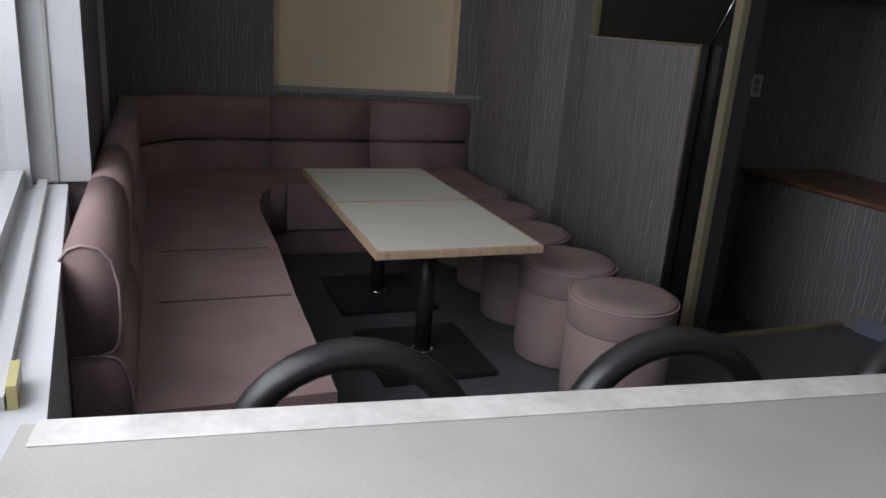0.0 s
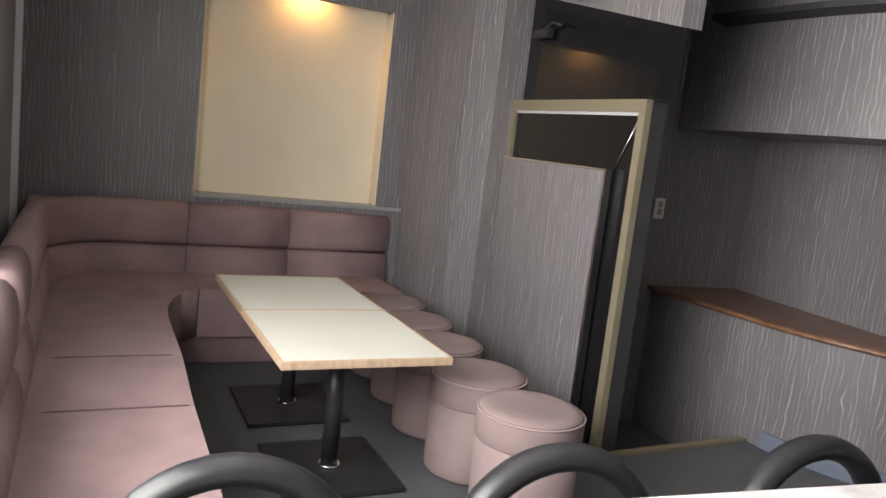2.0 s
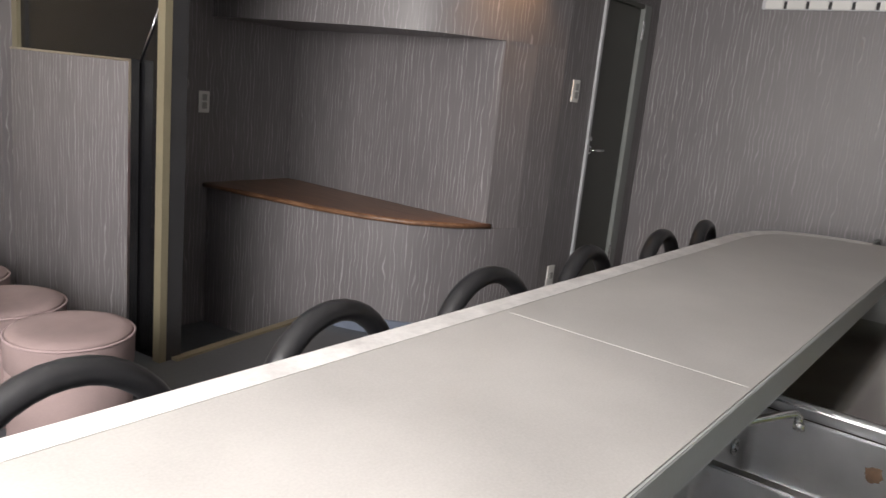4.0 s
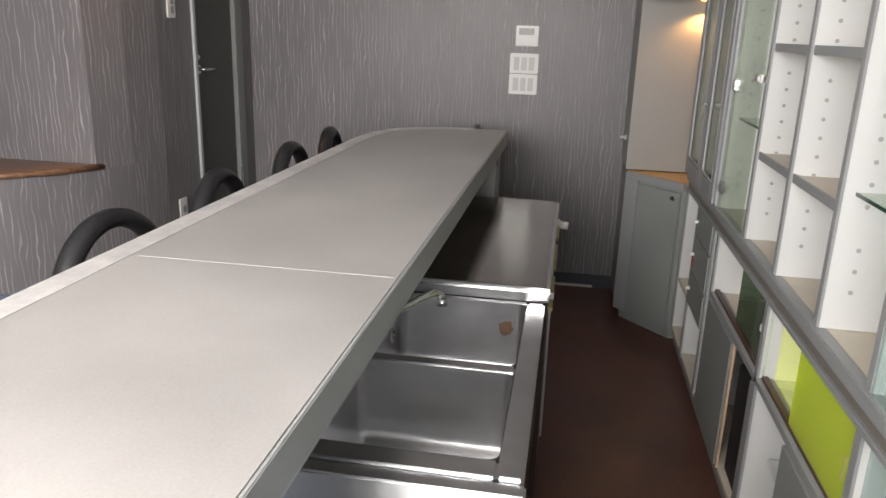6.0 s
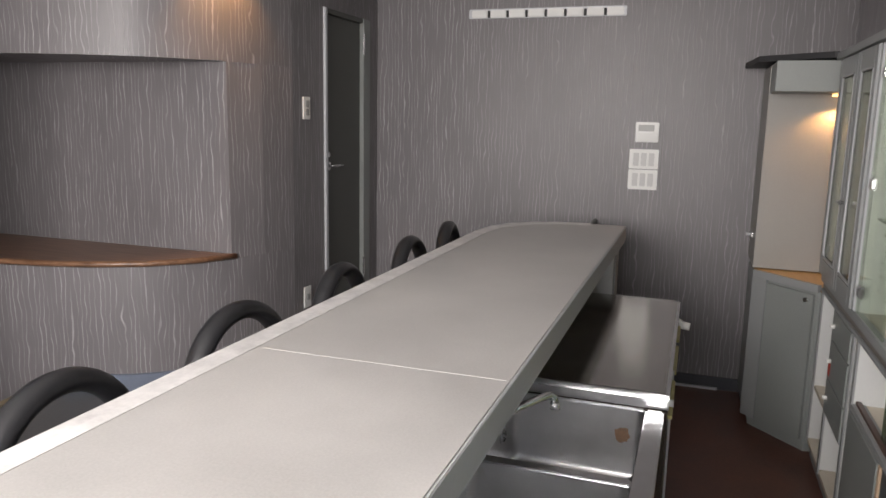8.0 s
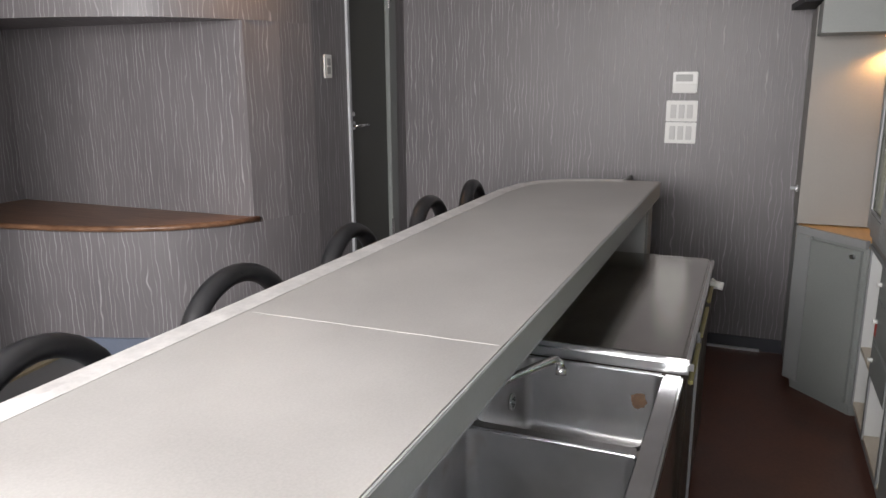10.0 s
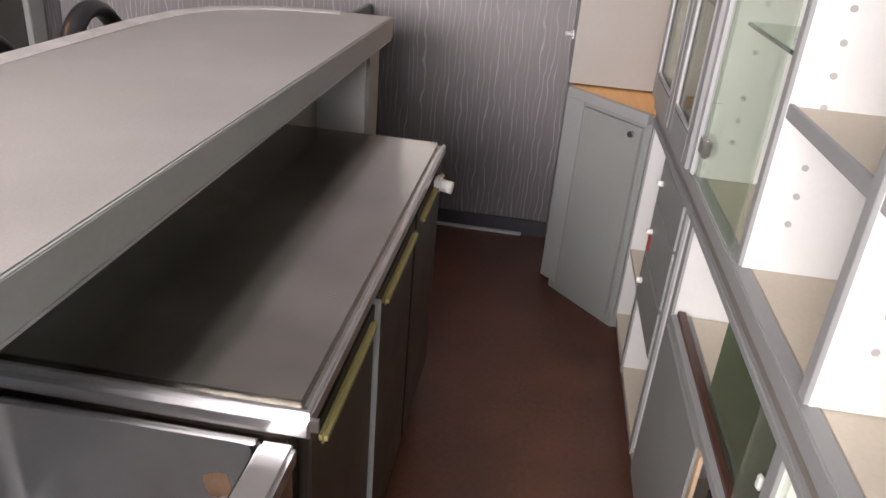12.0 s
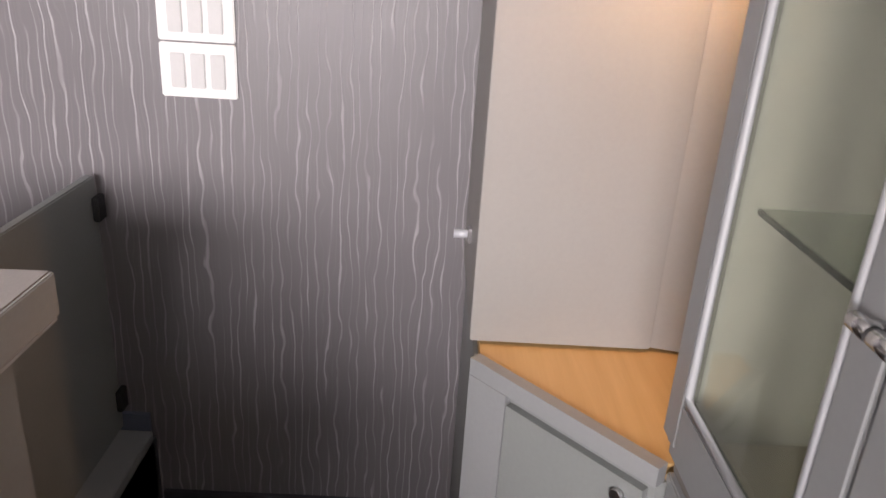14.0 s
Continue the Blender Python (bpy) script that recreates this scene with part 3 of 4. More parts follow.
for x0, x1 in ((2.533, 2.547), (2.076, 2.114), (1.655, 1.714)):
    part("rim_bridge", box(x0, 0.1345, SZ - 0.03, x1, 0.5005, SZ + 0.003, 0.005), STEEL, sink)
part("backsplash", box(1.655, 0.550, SZ + 0.004, 2.545, 0.558, 0.97, 0.002), STEEL, sink)
part("apron", box(1.66, 0.09, 0.42, 2.54, 0.10, SZ - 0.031, 0.003), STEEL_DARK, sink)
part("side_panel", box(1.66, 0.10, 0.30, 1.668, 0.55, SZ - 0.031, 0.002), STEEL, sink)
part("overflow", rod((2.385, 0.4985, 0.715), (2.385, 0.490, 0.715), 0.022, 24), CHROME, sink, "round chrome overflow")
for k in range(6):
    an = k * math.pi / 3
    part("overflow_hole", rod((2.385 + 0.012 * math.cos(an), 0.4895, 0.715 + 0.012 * math.sin(an)), (2.385 + 0.012 * math.cos(an), 0.4885, 0.715 + 0.012 * math.sin(an)), 0.003, 8), BLACK, sink)

RUST = surface("rust_stain", (0.12, 0.07, 0.04), 0.6, vary=0.35, scale=40, fine=200)
rng = random.Random(4)
part("rust_stain", prism([(0.024 * rng.uniform(0.72, 1.1) * math.cos(k * math.pi / 9), 0.024 * rng.uniform(0.72, 1.1) * math.sin(k * math.pi / 9)) for k in range(18)], 0.0, 0.0005), RUST, sink, "brown rust stain").matrix_world = pose(2.5315, 0.192, 0.708, 0, -90, 0)

tap = thing("tap", "chrome swan-neck tap reaching over the sink", "tap")
part("spout", tube([(2.05, 0.52, 0.858), (2.10, 0.47, 0.872), (2.17, 0.405, 0.892), (2.218, 0.360, 0.906), (2.233, 0.345, 0.909), (2.239, 0.337, 0.901), (2.236, 0.333, 0.888)], 0.010, 14), CHROME, tap)
part("nozzle", rod((2.236, 0.333, 0.890), (2.234, 0.332, 0.874), 0.013, 16), CHROME, tap)
part("wall_flange", rod((2.025, 0.549, 0.850), (2.055, 0.515, 0.859), 0.024, 20), CHROME, tap)

bench = thing("steel_bench", "low stainless steel bench beside the sink", "bench")
part("top", box(0.75, 0.10, 0.60, 1.652, 0.55, 0.625, 0.004), STEEL, bench)
part("front_lip", box(0.75, 0.086, 0.575, 1.652, 0.099, 0.63, 0.003), STEEL, bench)
part("back", box(0.75, 0.551, 0.60, 1.652, 0.558, 0.90, 0.002), STEEL, bench)
for x in (0.77, 1.61):
    part("leg", box(x, 0.11, 0.0, x + 0.03, 0.14, 0.60, 0.003), STEEL_DARK, bench)
    part("leg", box(x, 0.51, 0.0, x + 0.03, 0.54, 0.60, 0.003), STEEL_DARK, bench)
ledge = thing("sink_front_tray", "shallow steel tray along the sink's end", "tray")
part("lip", box(1.615, 0.08, 0.715, 1.654, 0.50, 0.782, 0.004), STEEL, ledge)

fr = thing("undercounter_refrigerator", "steel-topped low refrigerator with dark brown front", "refrigerator")
part("worktop", box(2.579, 0.085, 0.785, 3.769, 0.557, 0.822, 0.010), STEEL_DARK, fr, "worn steel worktop")
part("near_lip", box(2.548, 0.062, 0.785, 2.578, 0.553, 0.828, 0.012), STEEL, fr, "bright rolled steel lip")
part("front_lip", box(2.55, 0.074, 0.79, 3.769, 0.0845, 0.818, 0.004), STEEL, fr)
part("cabinet", box(2.56, 0.10, 0.10, 3.76, 0.55, 0.784, 0.004), FRIDGE_BROWN, fr)
for i, (x0, x1) in enumerate(((2.575, 2.955), (2.97, 3.35), (3.365, 3.745))):
    dr = part("door", box(x0, 0.078, 0.12, x1, 0.099, 0.775, 0.006), FRIDGE_BROWN, fr, "dark brown refrigerator door")
    part("handle", box(x0 + 0.03, 0.064, 0.735, x1 - 0.03, 0.077, 0.757, 0.006), BRASS_PLASTIC, dr, "yellowed grip strip")
for x in (2.96,):
    part("door_trim", box(x, 0.070, 0.12, x + 0.010, 0.0995, 0.77, 0.002), ALUMINIUM, fr)
part("bracket", box(3.60, 0.060, 0.735, 3.64, 0.078, 0.775, 0.005), PLASTIC_WHITE, fr, "white plastic catch")
part("knob", rod((3.625, 0.062, 0.752), (3.622, 0.030, 0.748), 0.016, 16), PLASTIC_WHITE, fr, "white plastic knob")
for x in (2.60, 3.70):
    part("foot", rod((x, 0.13, 0.0), (x, 0.13, 0.10), 0.02, 12), BLACK, fr)

# ---- shelving wall ----
SF, SB = -0.545, -0.845
unit = thing("shelf_wall", "built-in grey bar shelving with white open bays", "shelving")
POSTS = [4.275, 3.53, 3.05, 2.655, 2.265, 1.93, 1.40, 0.85, 0.45]
part("back_board", box(0.45, SB, 0.0, 4.33, SB + 0.012, 2.40, 0.001), WHITE_BOARD, unit, "white back board")
part("plinth", box(0.45, SF - 0.05, 0.0, 4.28, SF - 0.02, 0.075, 0.002), GREY_BOARD, unit)
part("floor_board", box(0.45, SB + 0.013, 0.076, 4.285, SF - 0.002, 0.095, 0.001), BEIGE_SHELF, unit, "beige bottom shelf")
part("mid_deck", box(0.45, SB + 0.013, 0.825, 4.285, SF - 0.021, 0.895, 0.001), BEIGE_SHELF, unit, "beige deck of the upper bays")
part("mid_rail_upper", box(0.45, SF - 0.020, 0.862, 4.285, SF + 0.012, 0.897, 0.003), GREY_BOARD, unit)
part("mid_rail_lower", box(0.45, SF - 0.020, 0.829, 4.285, SF, 0.860, 0.003), TAUPE, unit, "taupe strip between the grey rails")
part("mid_rail_edge", box(0.45, SF - 0.020, 0.812, 4.285, SF + 0.008, 0.828, 0.003), GREY_BOARD, unit)
part("top_board", box(0.45, SB + 0.013, 1.86, 4.36, SF + 0.035, 1.89, 0.002), GREY_BOARD, unit)
for i, x in enumerate(POSTS):
    w = 0.045 if i == 1 else 0.022
    part("upright", box(x - w / 2, SB + 0.013, 0.896, x + w / 2, SF - 0.003, 1.858, 0.001), WHITE_BOARD, unit, "white upright with shelf pins")
    part("upright_edge", box(x - w / 2 - 0.001, SF - 0.003, 0.898, x + w / 2 + 0.001, SF + 0.004, 1.858, 0.001), GREY_BOARD, unit)
for x in (4.27, 3.92, 3.52, 3.44, 2.66, 1.93, 1.2, 0.5):
    part("lower_upright", box(x - 0.011, SB + 0.013, 0.096, x + 0.011, SF - 0.004, 0.814, 0.001), WHITE_BOARD, unit)
    part("lower_edge", box(x - 0.016, SF - 0.004, 0.076, x + 0.016, SF + 0.003, 0.813, 0.001), GREY_BOARD, unit)
part("track_lower", box(0.45, SF - 0.045, 0.555, 3.425, SF + 0.003, 0.578, 0.002), GREY_BOARD, unit)
part("track_deck", box(0.45, SB + 0.013, 0.54, 3.425, SF - 0.046, 0.575, 0.001), BEIGE_SHELF, unit)
for x0, x1 in ((2.675, 3.42), (1.945, 2.64)):
    part("track", box(x0, SF - 0.028, 0.578, x1, SF - 0.010, 0.590, 0.001), DARK_BROWN, unit, "dark brown sliding track")
part("bay_shelf", box(3.93, SB + 0.013, 0.345, 4.255, SF - 0.005, 0.363, 0.001), BEIGE_SHELF, unit)
# fixed middle shelves in the open bays
for x0, x1, z in ((2.666, 3.039, 1.165), (2.277, 2.644, 1.165), (2.666, 3.039, 1.50), (2.277, 2.644, 1.50)):
    sh = part("shelf", box(x0, SB + 0.013, z, x1, SF - 0.012, z + 0.018, 0.001), BEIGE_SHELF, unit, "beige shelf with grey front")
    part("shelf_front", box(x0, SF - 0.012, z - 0.002, x1, SF - 0.004, z + 0.022, 0.001), GREY_BOARD, sh)
for x0, x1, z in ((1.942, 2.252, 1.21), (1.942, 2.252, 1.545), (3.555, 4.26, 1.232), (3.065, 3.505, 1.24)):
    gs = part("glass_shelf", box(x0, SB + 0.02, z, x1, SF - 0.03, z + 0.008, 0.001), GREEN_GLASS, unit, "green-edged glass shelf")
    part("glass_edge", box(x0, SF - 0.0295, z, x1, SF - 0.0265, z + 0.008, 0.0005), GLASS_EDGE, gs, "dark green glass edge")
# shelf pins
pin = rod((0, 0, 0), (0.007, 0, 0), 0.0055, 10)
pin_mesh = None
for x in (3.545, 3.053, 2.66, 2.27, 1.935):
    for yy in (SF - 0.056,):
        for k in range(14):
            z = 0.987 + 0.0497 * k
            if k in (3, 10):
                continue
            if pin_mesh is None:
                o = part("shelf_pin", pin, PLASTIC_GREY, unit)
                pin_mesh = o.data
            else:
                o = new("shelf_pin", pin_mesh)
                o.parent = unit
            o.matrix_world = pose(x - 0.043 if x > 3.5 else x - 0.017, yy, z)
# drawers
for z0, z1 in ((0.69, 0.81), (0.52, 0.682), (0.37, 0.512)):
    dr = part("drawer_front", box(3.535, SF - 0.004, z0, 3.905, SF + 0.008, z1, 0.002), GREY_DOOR, unit, "grey drawer front")
    part("drawer_knob", rod((3.86, SF + 0.008, (z0 + z1) / 2), (3.86, SF + 0.024, (z0 + z1) / 2), 0.009, 12), PLASTIC_WHITE, dr)
part("sticker", box(3.855, SF + 0.0082, 0.535, 3.895, SF + 0.0088, 0.60, 0.0002), RED_TAG, unit, "small red sticker")
dl = part("low_door", box(2.97, SF - 0.004, 0.085, 3.425, SF + 0.008, 0.55, 0.002), GREY_DOOR, unit, "grey low door")
part("low_door_edge", box(2.945, SF - 0.004, 0.085, 2.969, SF + 0.004, 0.55, 0.002), TABLE_EDGE, unit)
part("low_door_second", box(1.95, SF - 0.004, 0.085, 2.32, SF + 0.008, 0.55, 0.002), GREY_DOOR, unit, "grey low door")
part("low_door_third", box(0.5, SF - 0.004, 0.085, 1.90, SF + 0.008, 0.55, 0.002), GREY_DOOR, unit, "grey low door")
part("dark_box", box(2.70, SB + 0.02, 0.10, 2.93, SF - 0.02, 0.50, 0.004), BLACK, unit, "black box in an open bay")
part("dark_box_frame", box(2.64, SF - 0.004, 0.085, 2.70, SF + 0.004, 0.55, 0.002), GREY_BOARD, unit)
part("low_shelf", box(2.335, SB + 0.013, 0.31, 2.625, SF - 0.06, 0.328, 0.001), WHITE_BOARD, unit)
for z in (0.13, 0.36):
    part("pilaster", box(2.627, SF - 0.13, z, 2.632, SF - 0.11, z + 0.15, 0.001), PLASTIC_GREY, unit)
# sliding sheets
part("sliding_glass", box(2.70, SF - 0.026, 0.582, 3.08, SF - 0.021, 0.815, 0.001), DEEP_GREEN_GLASS, unit, "dark green sliding glass")
part("sliding_glass_front", box(2.64, SF - 0.016, 0.582, 2.80, SF - 0.011, 0.815, 0.001), GREEN_GLASS, unit, "pale green sliding glass")
part("sliding_sheet", box(1.95, SF - 0.016, 0.582, 2.36, SF - 0.011, 0.815, 0.001), YELLOW_GLASS, unit, "yellow-green sliding sheet")
# boards added inside the bay, coloured as if lit through the sheet
part("lime_lit_lining", box(1.945, SB + 0.0125, 0.58, 2.64, SB + 0.016, 0.815, 0.001), LIME_LIT, unit, "lining with the sheet's yellow-green light painted in")
part("lime_lit_deck", box(1.945, SB + 0.017, 0.5755, 2.64, SF - 0.047, 0.579, 0.0005), LIME_LIT, unit)
part("lime_lit_side", box(2.641, SB + 0.017, 0.58, 2.644, SF - 0.047, 0.813, 0.0005), LIME_LIT, unit)
part("finger_pull", box(1.99, SF - 0.0105, 0.66, 1.998, SF - 0.008, 0.72, 0.001), BRASS_PLASTIC, unit)
part("sliding_sheet_aqua", box(1.24, SF - 0.016, 0.582, 1.90, SF - 0.011, 0.815, 0.001), AQUA_GLASS, unit, "aqua sliding glass")
part("catch", box(2.70, SF - 0.010, 0.70, 2.715, SF - 0.002, 0.725, 0.003), PLASTIC_WHITE, unit)
part("aqua_door", box(1.42, SF - 0.002, 0.90, 1.915, SF + 0.004, 1.855, 0.001), AQUA_GLASS, unit, "aqua glass door")


def framed_glass_door(x0, x1, knob_x):
    d = part("framed_door", bmesh.new(), GREY_BOARD, unit, "grey framed glass cabinet door")
    for bx in ((x0, 0.90, x0 + 0.05, 1.855), (x1 - 0.05, 0.90, x1, 1.855), (x0 + 0.05, 0.90, x1 - 0.05, 0.975), (x0 + 0.05, 1.78, x1 - 0.05, 1.855)):
        part("stile", box(bx[0], SF + 0.006, bx[1], bx[2], SF + 0.026, bx[3], 0.003), GREY_BOARD, d)
    part("bead", tube([(x0 + 0.057, SF + 0.022, 0.99), (x0 + 0.065, SF + 0.022, 0.98), (x1 - 0.065, SF + 0.022, 0.98), (x1 - 0.057, SF + 0.022, 0.99), (x1 - 0.057, SF + 0.022, 1.77), (x1 - 0.065, SF + 0.022, 1.778), (x0 + 0.065, SF + 0.022, 1.778), (x0 + 0.057, SF + 0.022, 1.77)], 0.006, 8, True), BEAD, d, "pale bead round the glass")
    part("pane", box(x0 + 0.051, SF + 0.012, 0.976, x1 - 0.051, SF + 0.016, 1.779, 0), CABINET_GLASS, d, "slightly smoky cabinet glass")
    k = part("knob", rod((knob_x, SF + 0.026, 1.262), (knob_x, SF + 0.044, 1.262), 0.006, 12), CHROME, d)
    part("knob_bar", rod((knob_x - 0.013, SF + 0.042, 1.262), (knob_x + 0.013, SF + 0.042, 1.262), 0.008, 14), CHROME, d)


framed_glass_door(3.542, 3.885, 3.872)
framed_glass_door(3.89, 4.285, 3.903)
gd = part("glass_door", box(3.075, SF + 0.006, 0.905, 3.50, SF + 0.012, 1.85, 0.001), GREEN_GLASS, unit, "frameless green glass door")
for z in (0.985, 1.37, 1.75):
    part("glass_hinge", box(3.43, SF + 0.002, z - 0.022, 3.48, SF + 0.020, z + 0.022, 0.005), CHROME, gd, "chrome glass hinge")
part("glass_catch", box(3.08, SF - 0.004, 1.40, 3.135, SF + 0.024, 1.425, 0.004), CHROME, gd, "chrome catch")
part("post_trim", box(3.505, SF + 0.0045, 0.90, 3.540, SF + 0.018, 1.856, 0.004), BEAD, unit)
wall_uv(setting("wall_over_shelves", prism([(0.3, SF - 0.03), (4.33, SF - 0.03), (4.33, SF - 0.16), (0.3, SF - 0.16)][::-1], 1.895, CEIL), WALLPAPER, "striped wallpaper above the shelving"))

# corner cupboard
cc = thing("corner_cupboard", "grey corner cupboard with an orange wood top", "cupboard")
A, B = Vector((4.292, -0.530, 0)), Vector((4.579, -0.272, 0))
part("carcass", prism([A, B, (5.05, -0.272), (5.05, -0.84), (4.335, -0.84)], 0.06, 0.80, 0.002), GREY_DOOR, cc)
part("plinth", prism([A + Vector((0.03, -0.01, 0)), B + Vector((0.01, -0.03, 0)), (5.04, -0.31), (5.04, -0.83), (4.36, -0.83)], 0.0, 0.059), GREY_DOOR, cc)
tv = (B - A).normalized()
nv = Vector((-tv.y, tv.x, 0))
ln = (B - A).length


def cc_pt(s, o):
    return A + tv * s + nv * o


part("top_edge", prism([cc_pt(-0.005, -0.01), cc_pt(-0.005, 0.014), cc_pt(ln, 0.014), cc_pt(ln, -0.01)], 0.801, 0.835, 0.003), GREY_BOARD, cc)
part("top", prism([cc_pt(0.0, -0.011), cc_pt(ln, -0.011), (5.04, -0.285), (5.04, -0.835), (4.35, -0.835)], 0.801, 0.829, 0.001), ORANGE_TOP, cc, "orange wood top")
dd = part("door", prism([cc_pt(0.012, 0.001), cc_pt(0.012, 0.016), cc_pt(0.29, 0.016), cc_pt(0.29, 0.001)], 0.07, 0.785, 0.003), GREY_DOOR, cc, "grey cupboard door")
part("lock", rod(cc_pt(0.05, 0.016) + Vector((0, 0, 0.755)), cc_pt(0.05, 0.026) + Vector((0, 0, 0.755)), 0.011, 16), STEEL, dd, "round chrome lock")
part("stile", prism([cc_pt(0.295, 0.001), cc_pt(0.295, 0.014), cc_pt(ln, 0.014), cc_pt(ln, 0.001)], 0.061, 0.80, 0.002), GREY_BOARD, cc)
part("upper_panel", box(4.63, -0.60, 0.836, 4.645, -0.262, 1.72, 0.002), PANEL_CREAM, cc, "pale upper panel")
part("upper_back", prism([(4.64, -0.60), (4.655, -0.60), (4.60, -0.84), (4.585, -0.84)], 0.836, 1.72, 0.001), PANEL_CREAM, cc, "pale upper panel")
part("side_panel", box(4.34, -0.84, 0.836, 4.352, -0.555, 1.858, 0.002), PANEL_CREAM, cc)
part("valance", box(4.36, -0.80, 1.721, 4.66, -0.266, 1.86, 0.002), GREY_DOOR, cc)
part("cornice", prism([(4.36, -0.50), (4.60, -0.20), (5.05, -0.16), (5.05, -0.84), (4.36, -0.84)], 1.872, 1.90, 0.002), BLACK_PAINT_AND_SHADE, cc, "dark cornice board")
part("return_panel", box(4.646, -0.84, 0.836, 5.05, -0.262, 1.86, 0.002), PANEL_CREAM, cc)
part("latch", rod((4.80, -0.261, 0.985), (4.80, -0.225, 0.985), 0.009, 14), ALUMINIUM, cc, "small chrome latch")
part("latch_plate", box(4.785, -0.2615, 0.97, 4.815, -0.252, 1.0, 0.002), CHROME, cc)
cl = thing("cupboard_light", "small warm lamp under the corner valance", "lamp", at=(4.58, -0.57, 1.719))
part("lamp_face", rod((0, 0, -0.012), (0, 0, 0), 0.03, 20), LAMP_GLOW, cl)

# ---- lounge ----
TH = 6.5
LM = pose(0.888, 3.163, GF, 0, 0, TH)


def table(at):
    t = thing("lounge_table", "square low table with cream top and pale wood edge", "table", "pair of tables pushed together")
    w, d, h = 0.63, 0.694, 0.56
    part("tabletop", box(-w / 2 + 0.012, -d / 2 + 0.012, h - 0.028, w / 2 - 0.012, d / 2 - 0.012, h, 0.001), TABLE_TOP, t, "cream laminate top")
    for x0, y0, x1, y1 in ((-w / 2, -d / 2, w / 2, -d / 2 + 0.0118), (-w / 2, d / 2 - 0.0118, w / 2, d / 2), (-w / 2, -d / 2 + 0.012, -w / 2 + 0.0118, d / 2 - 0.012), (w / 2 - 0.0118, -d / 2 + 0.012, w / 2, d / 2 - 0.012)):
        part("edging", box(x0, y0, h - 0.030, x1, y1, h + 0.0006, 0.003), TABLE_EDGE, t, "pale wood edging")
    part("mount", box(-0.15, -0.15, h - 0.042, 0.15, 0.15, h - 0.029, 0.003), BLACK_METAL, t)
    part("column", rod((0, 0, 0.02), (0, 0, h - 0.042), 0.033, 24), BLACK_METAL, t)
    part("collar", rod((0, 0, 0.018), (0, 0, 0.028), 0.044, 24), CHROME, t, "thin metal collar")
    part("base_plate", box(-0.235, -0.255, 0.0, 0.235, 0.255, 0.018, 0.012), BLACK_METAL, t, "flat black base plate")
    t.matrix_world = at
    return t


t1 = table(LM @ pose(0, -0.3475, 0))
copy_thing(t1, LM @ pose(0.0, 0.3475, 0))


def stool(at, label):
    s = thing("round_stool", label, "stool", "round stools by the tables")
    part("drum", lathe([(0.175, 0.0), (0.186, 0.006), (0.190, 0.02), (0.193, 0.30)], 40), FABRIC_STOOL, s)
    part("seat_band", lathe([(0.193, 0.301), (0.196, 0.306), (0.197, 0.395), (0.195, 0.402)], 40), FABRIC_STOOL, s)
    part("piping", tube([(0.196 * math.cos(i * math.pi / 20), 0.196 * math.sin(i * math.pi / 20), 0.404) for i in range(40)], 0.004, 6, True), PIPING, s)
    part("seat_top", lathe([(0.194, 0.404), (0.185, 0.416), (0.15, 0.423), (0.05, 0.427), (0.01, 0.427)], 40), FABRIC_STOOL, s, "slightly domed mauve seat")
    s.matrix_world = at
    return s


s1 = stool(pose(1.555, 2.385, GF), "round mauve fabric stool with piped top")
for x, y in ((1.512, 2.785), (1.49, 3.222), (1.485, 3.63), (1.46, 4.03)):
    copy_thing(s1, pose(x, y, GF, 0, 0, 40 * x))

# the corner sofa, in the lounge's own axes
sofa = thing("corner_sofa", "mauve fabric corner bench sofa with low backrest", "sofa", at=(0.908, 3.167, GF), turn=TH)
SH = 0.42


def arc(cx, cy, r, a0, a1, n):
    return [(cx + r * math.cos(radians(a0 + (a1 - a0) * i / n)), cy + r * math.sin(radians(a0 + (a1 - a0) * i / n))) for i in range(n + 1)]


UB, VB = -1.19, 1.52  # back lines


def seat_block(pts, name="seat_cushion"):
    bm = prism(pts, 0.16, SH, 0.028, 4)
    for f in bm.faces:
        f.smooth = f.calc_area() < 0.03
    return part(name, bm, FABRIC, sofa, "mauve seat cushion")


UF, VF = -0.585, 0.985   # seat fronts
seat_block([(UB + 0.11, -1.35), (UF - 0.02, -1.35), (UF - 0.01, -0.68), (UB + 0.11, -0.68)])
seat_block([(UB + 0.11, -0.676), (UF - 0.01, -0.676), (UF + 0.01, -0.16), (UB + 0.11, -0.16)])
corner = [(UB + 0.11, -0.156), (UF + 0.01, -0.156), (UF + 0.012, 0.42), (-0.556, 0.60), (-0.52, 0.75), (-0.465, 0.88), (-0.41, 0.95), (-0.37, 0.965), (-0.37, VB - 0.11)]
corner += arc(UB + 0.45, VB - 0.45, 0.34, 90, 180, 8)
seat_block(corner)
seat_block([(-0.366, VF - 0.02), (0.79, VF - 0.02), (0.79, VB - 0.11), (-0.366, VB - 0.11)])
part("base_side", box(UB + 0.06, -1.33, 0.0, UF - 0.03, 0.60, 0.158, 0.01), FABRIC, sofa, "mauve fabric base")
part("base_back", box(UF - 0.028, VF + 0.02, 0.0, 0.78, VB - 0.05, 0.158, 0.01), FABRIC, sofa, "mauve fabric base")
for k, v in enumerate((-0.678, -0.158)):
    part("seat_seam", tube([(UB + 0.14, v, SH - 0.006), (UB + 0.2, v, SH + 0.001), (UF - 0.03, v, SH + 0.001), (UF - 0.006, v, SH - 0.012), (UF + 0.002, v, SH - 0.05)], 0.0035, 6), SEAM_DARK, sofa)
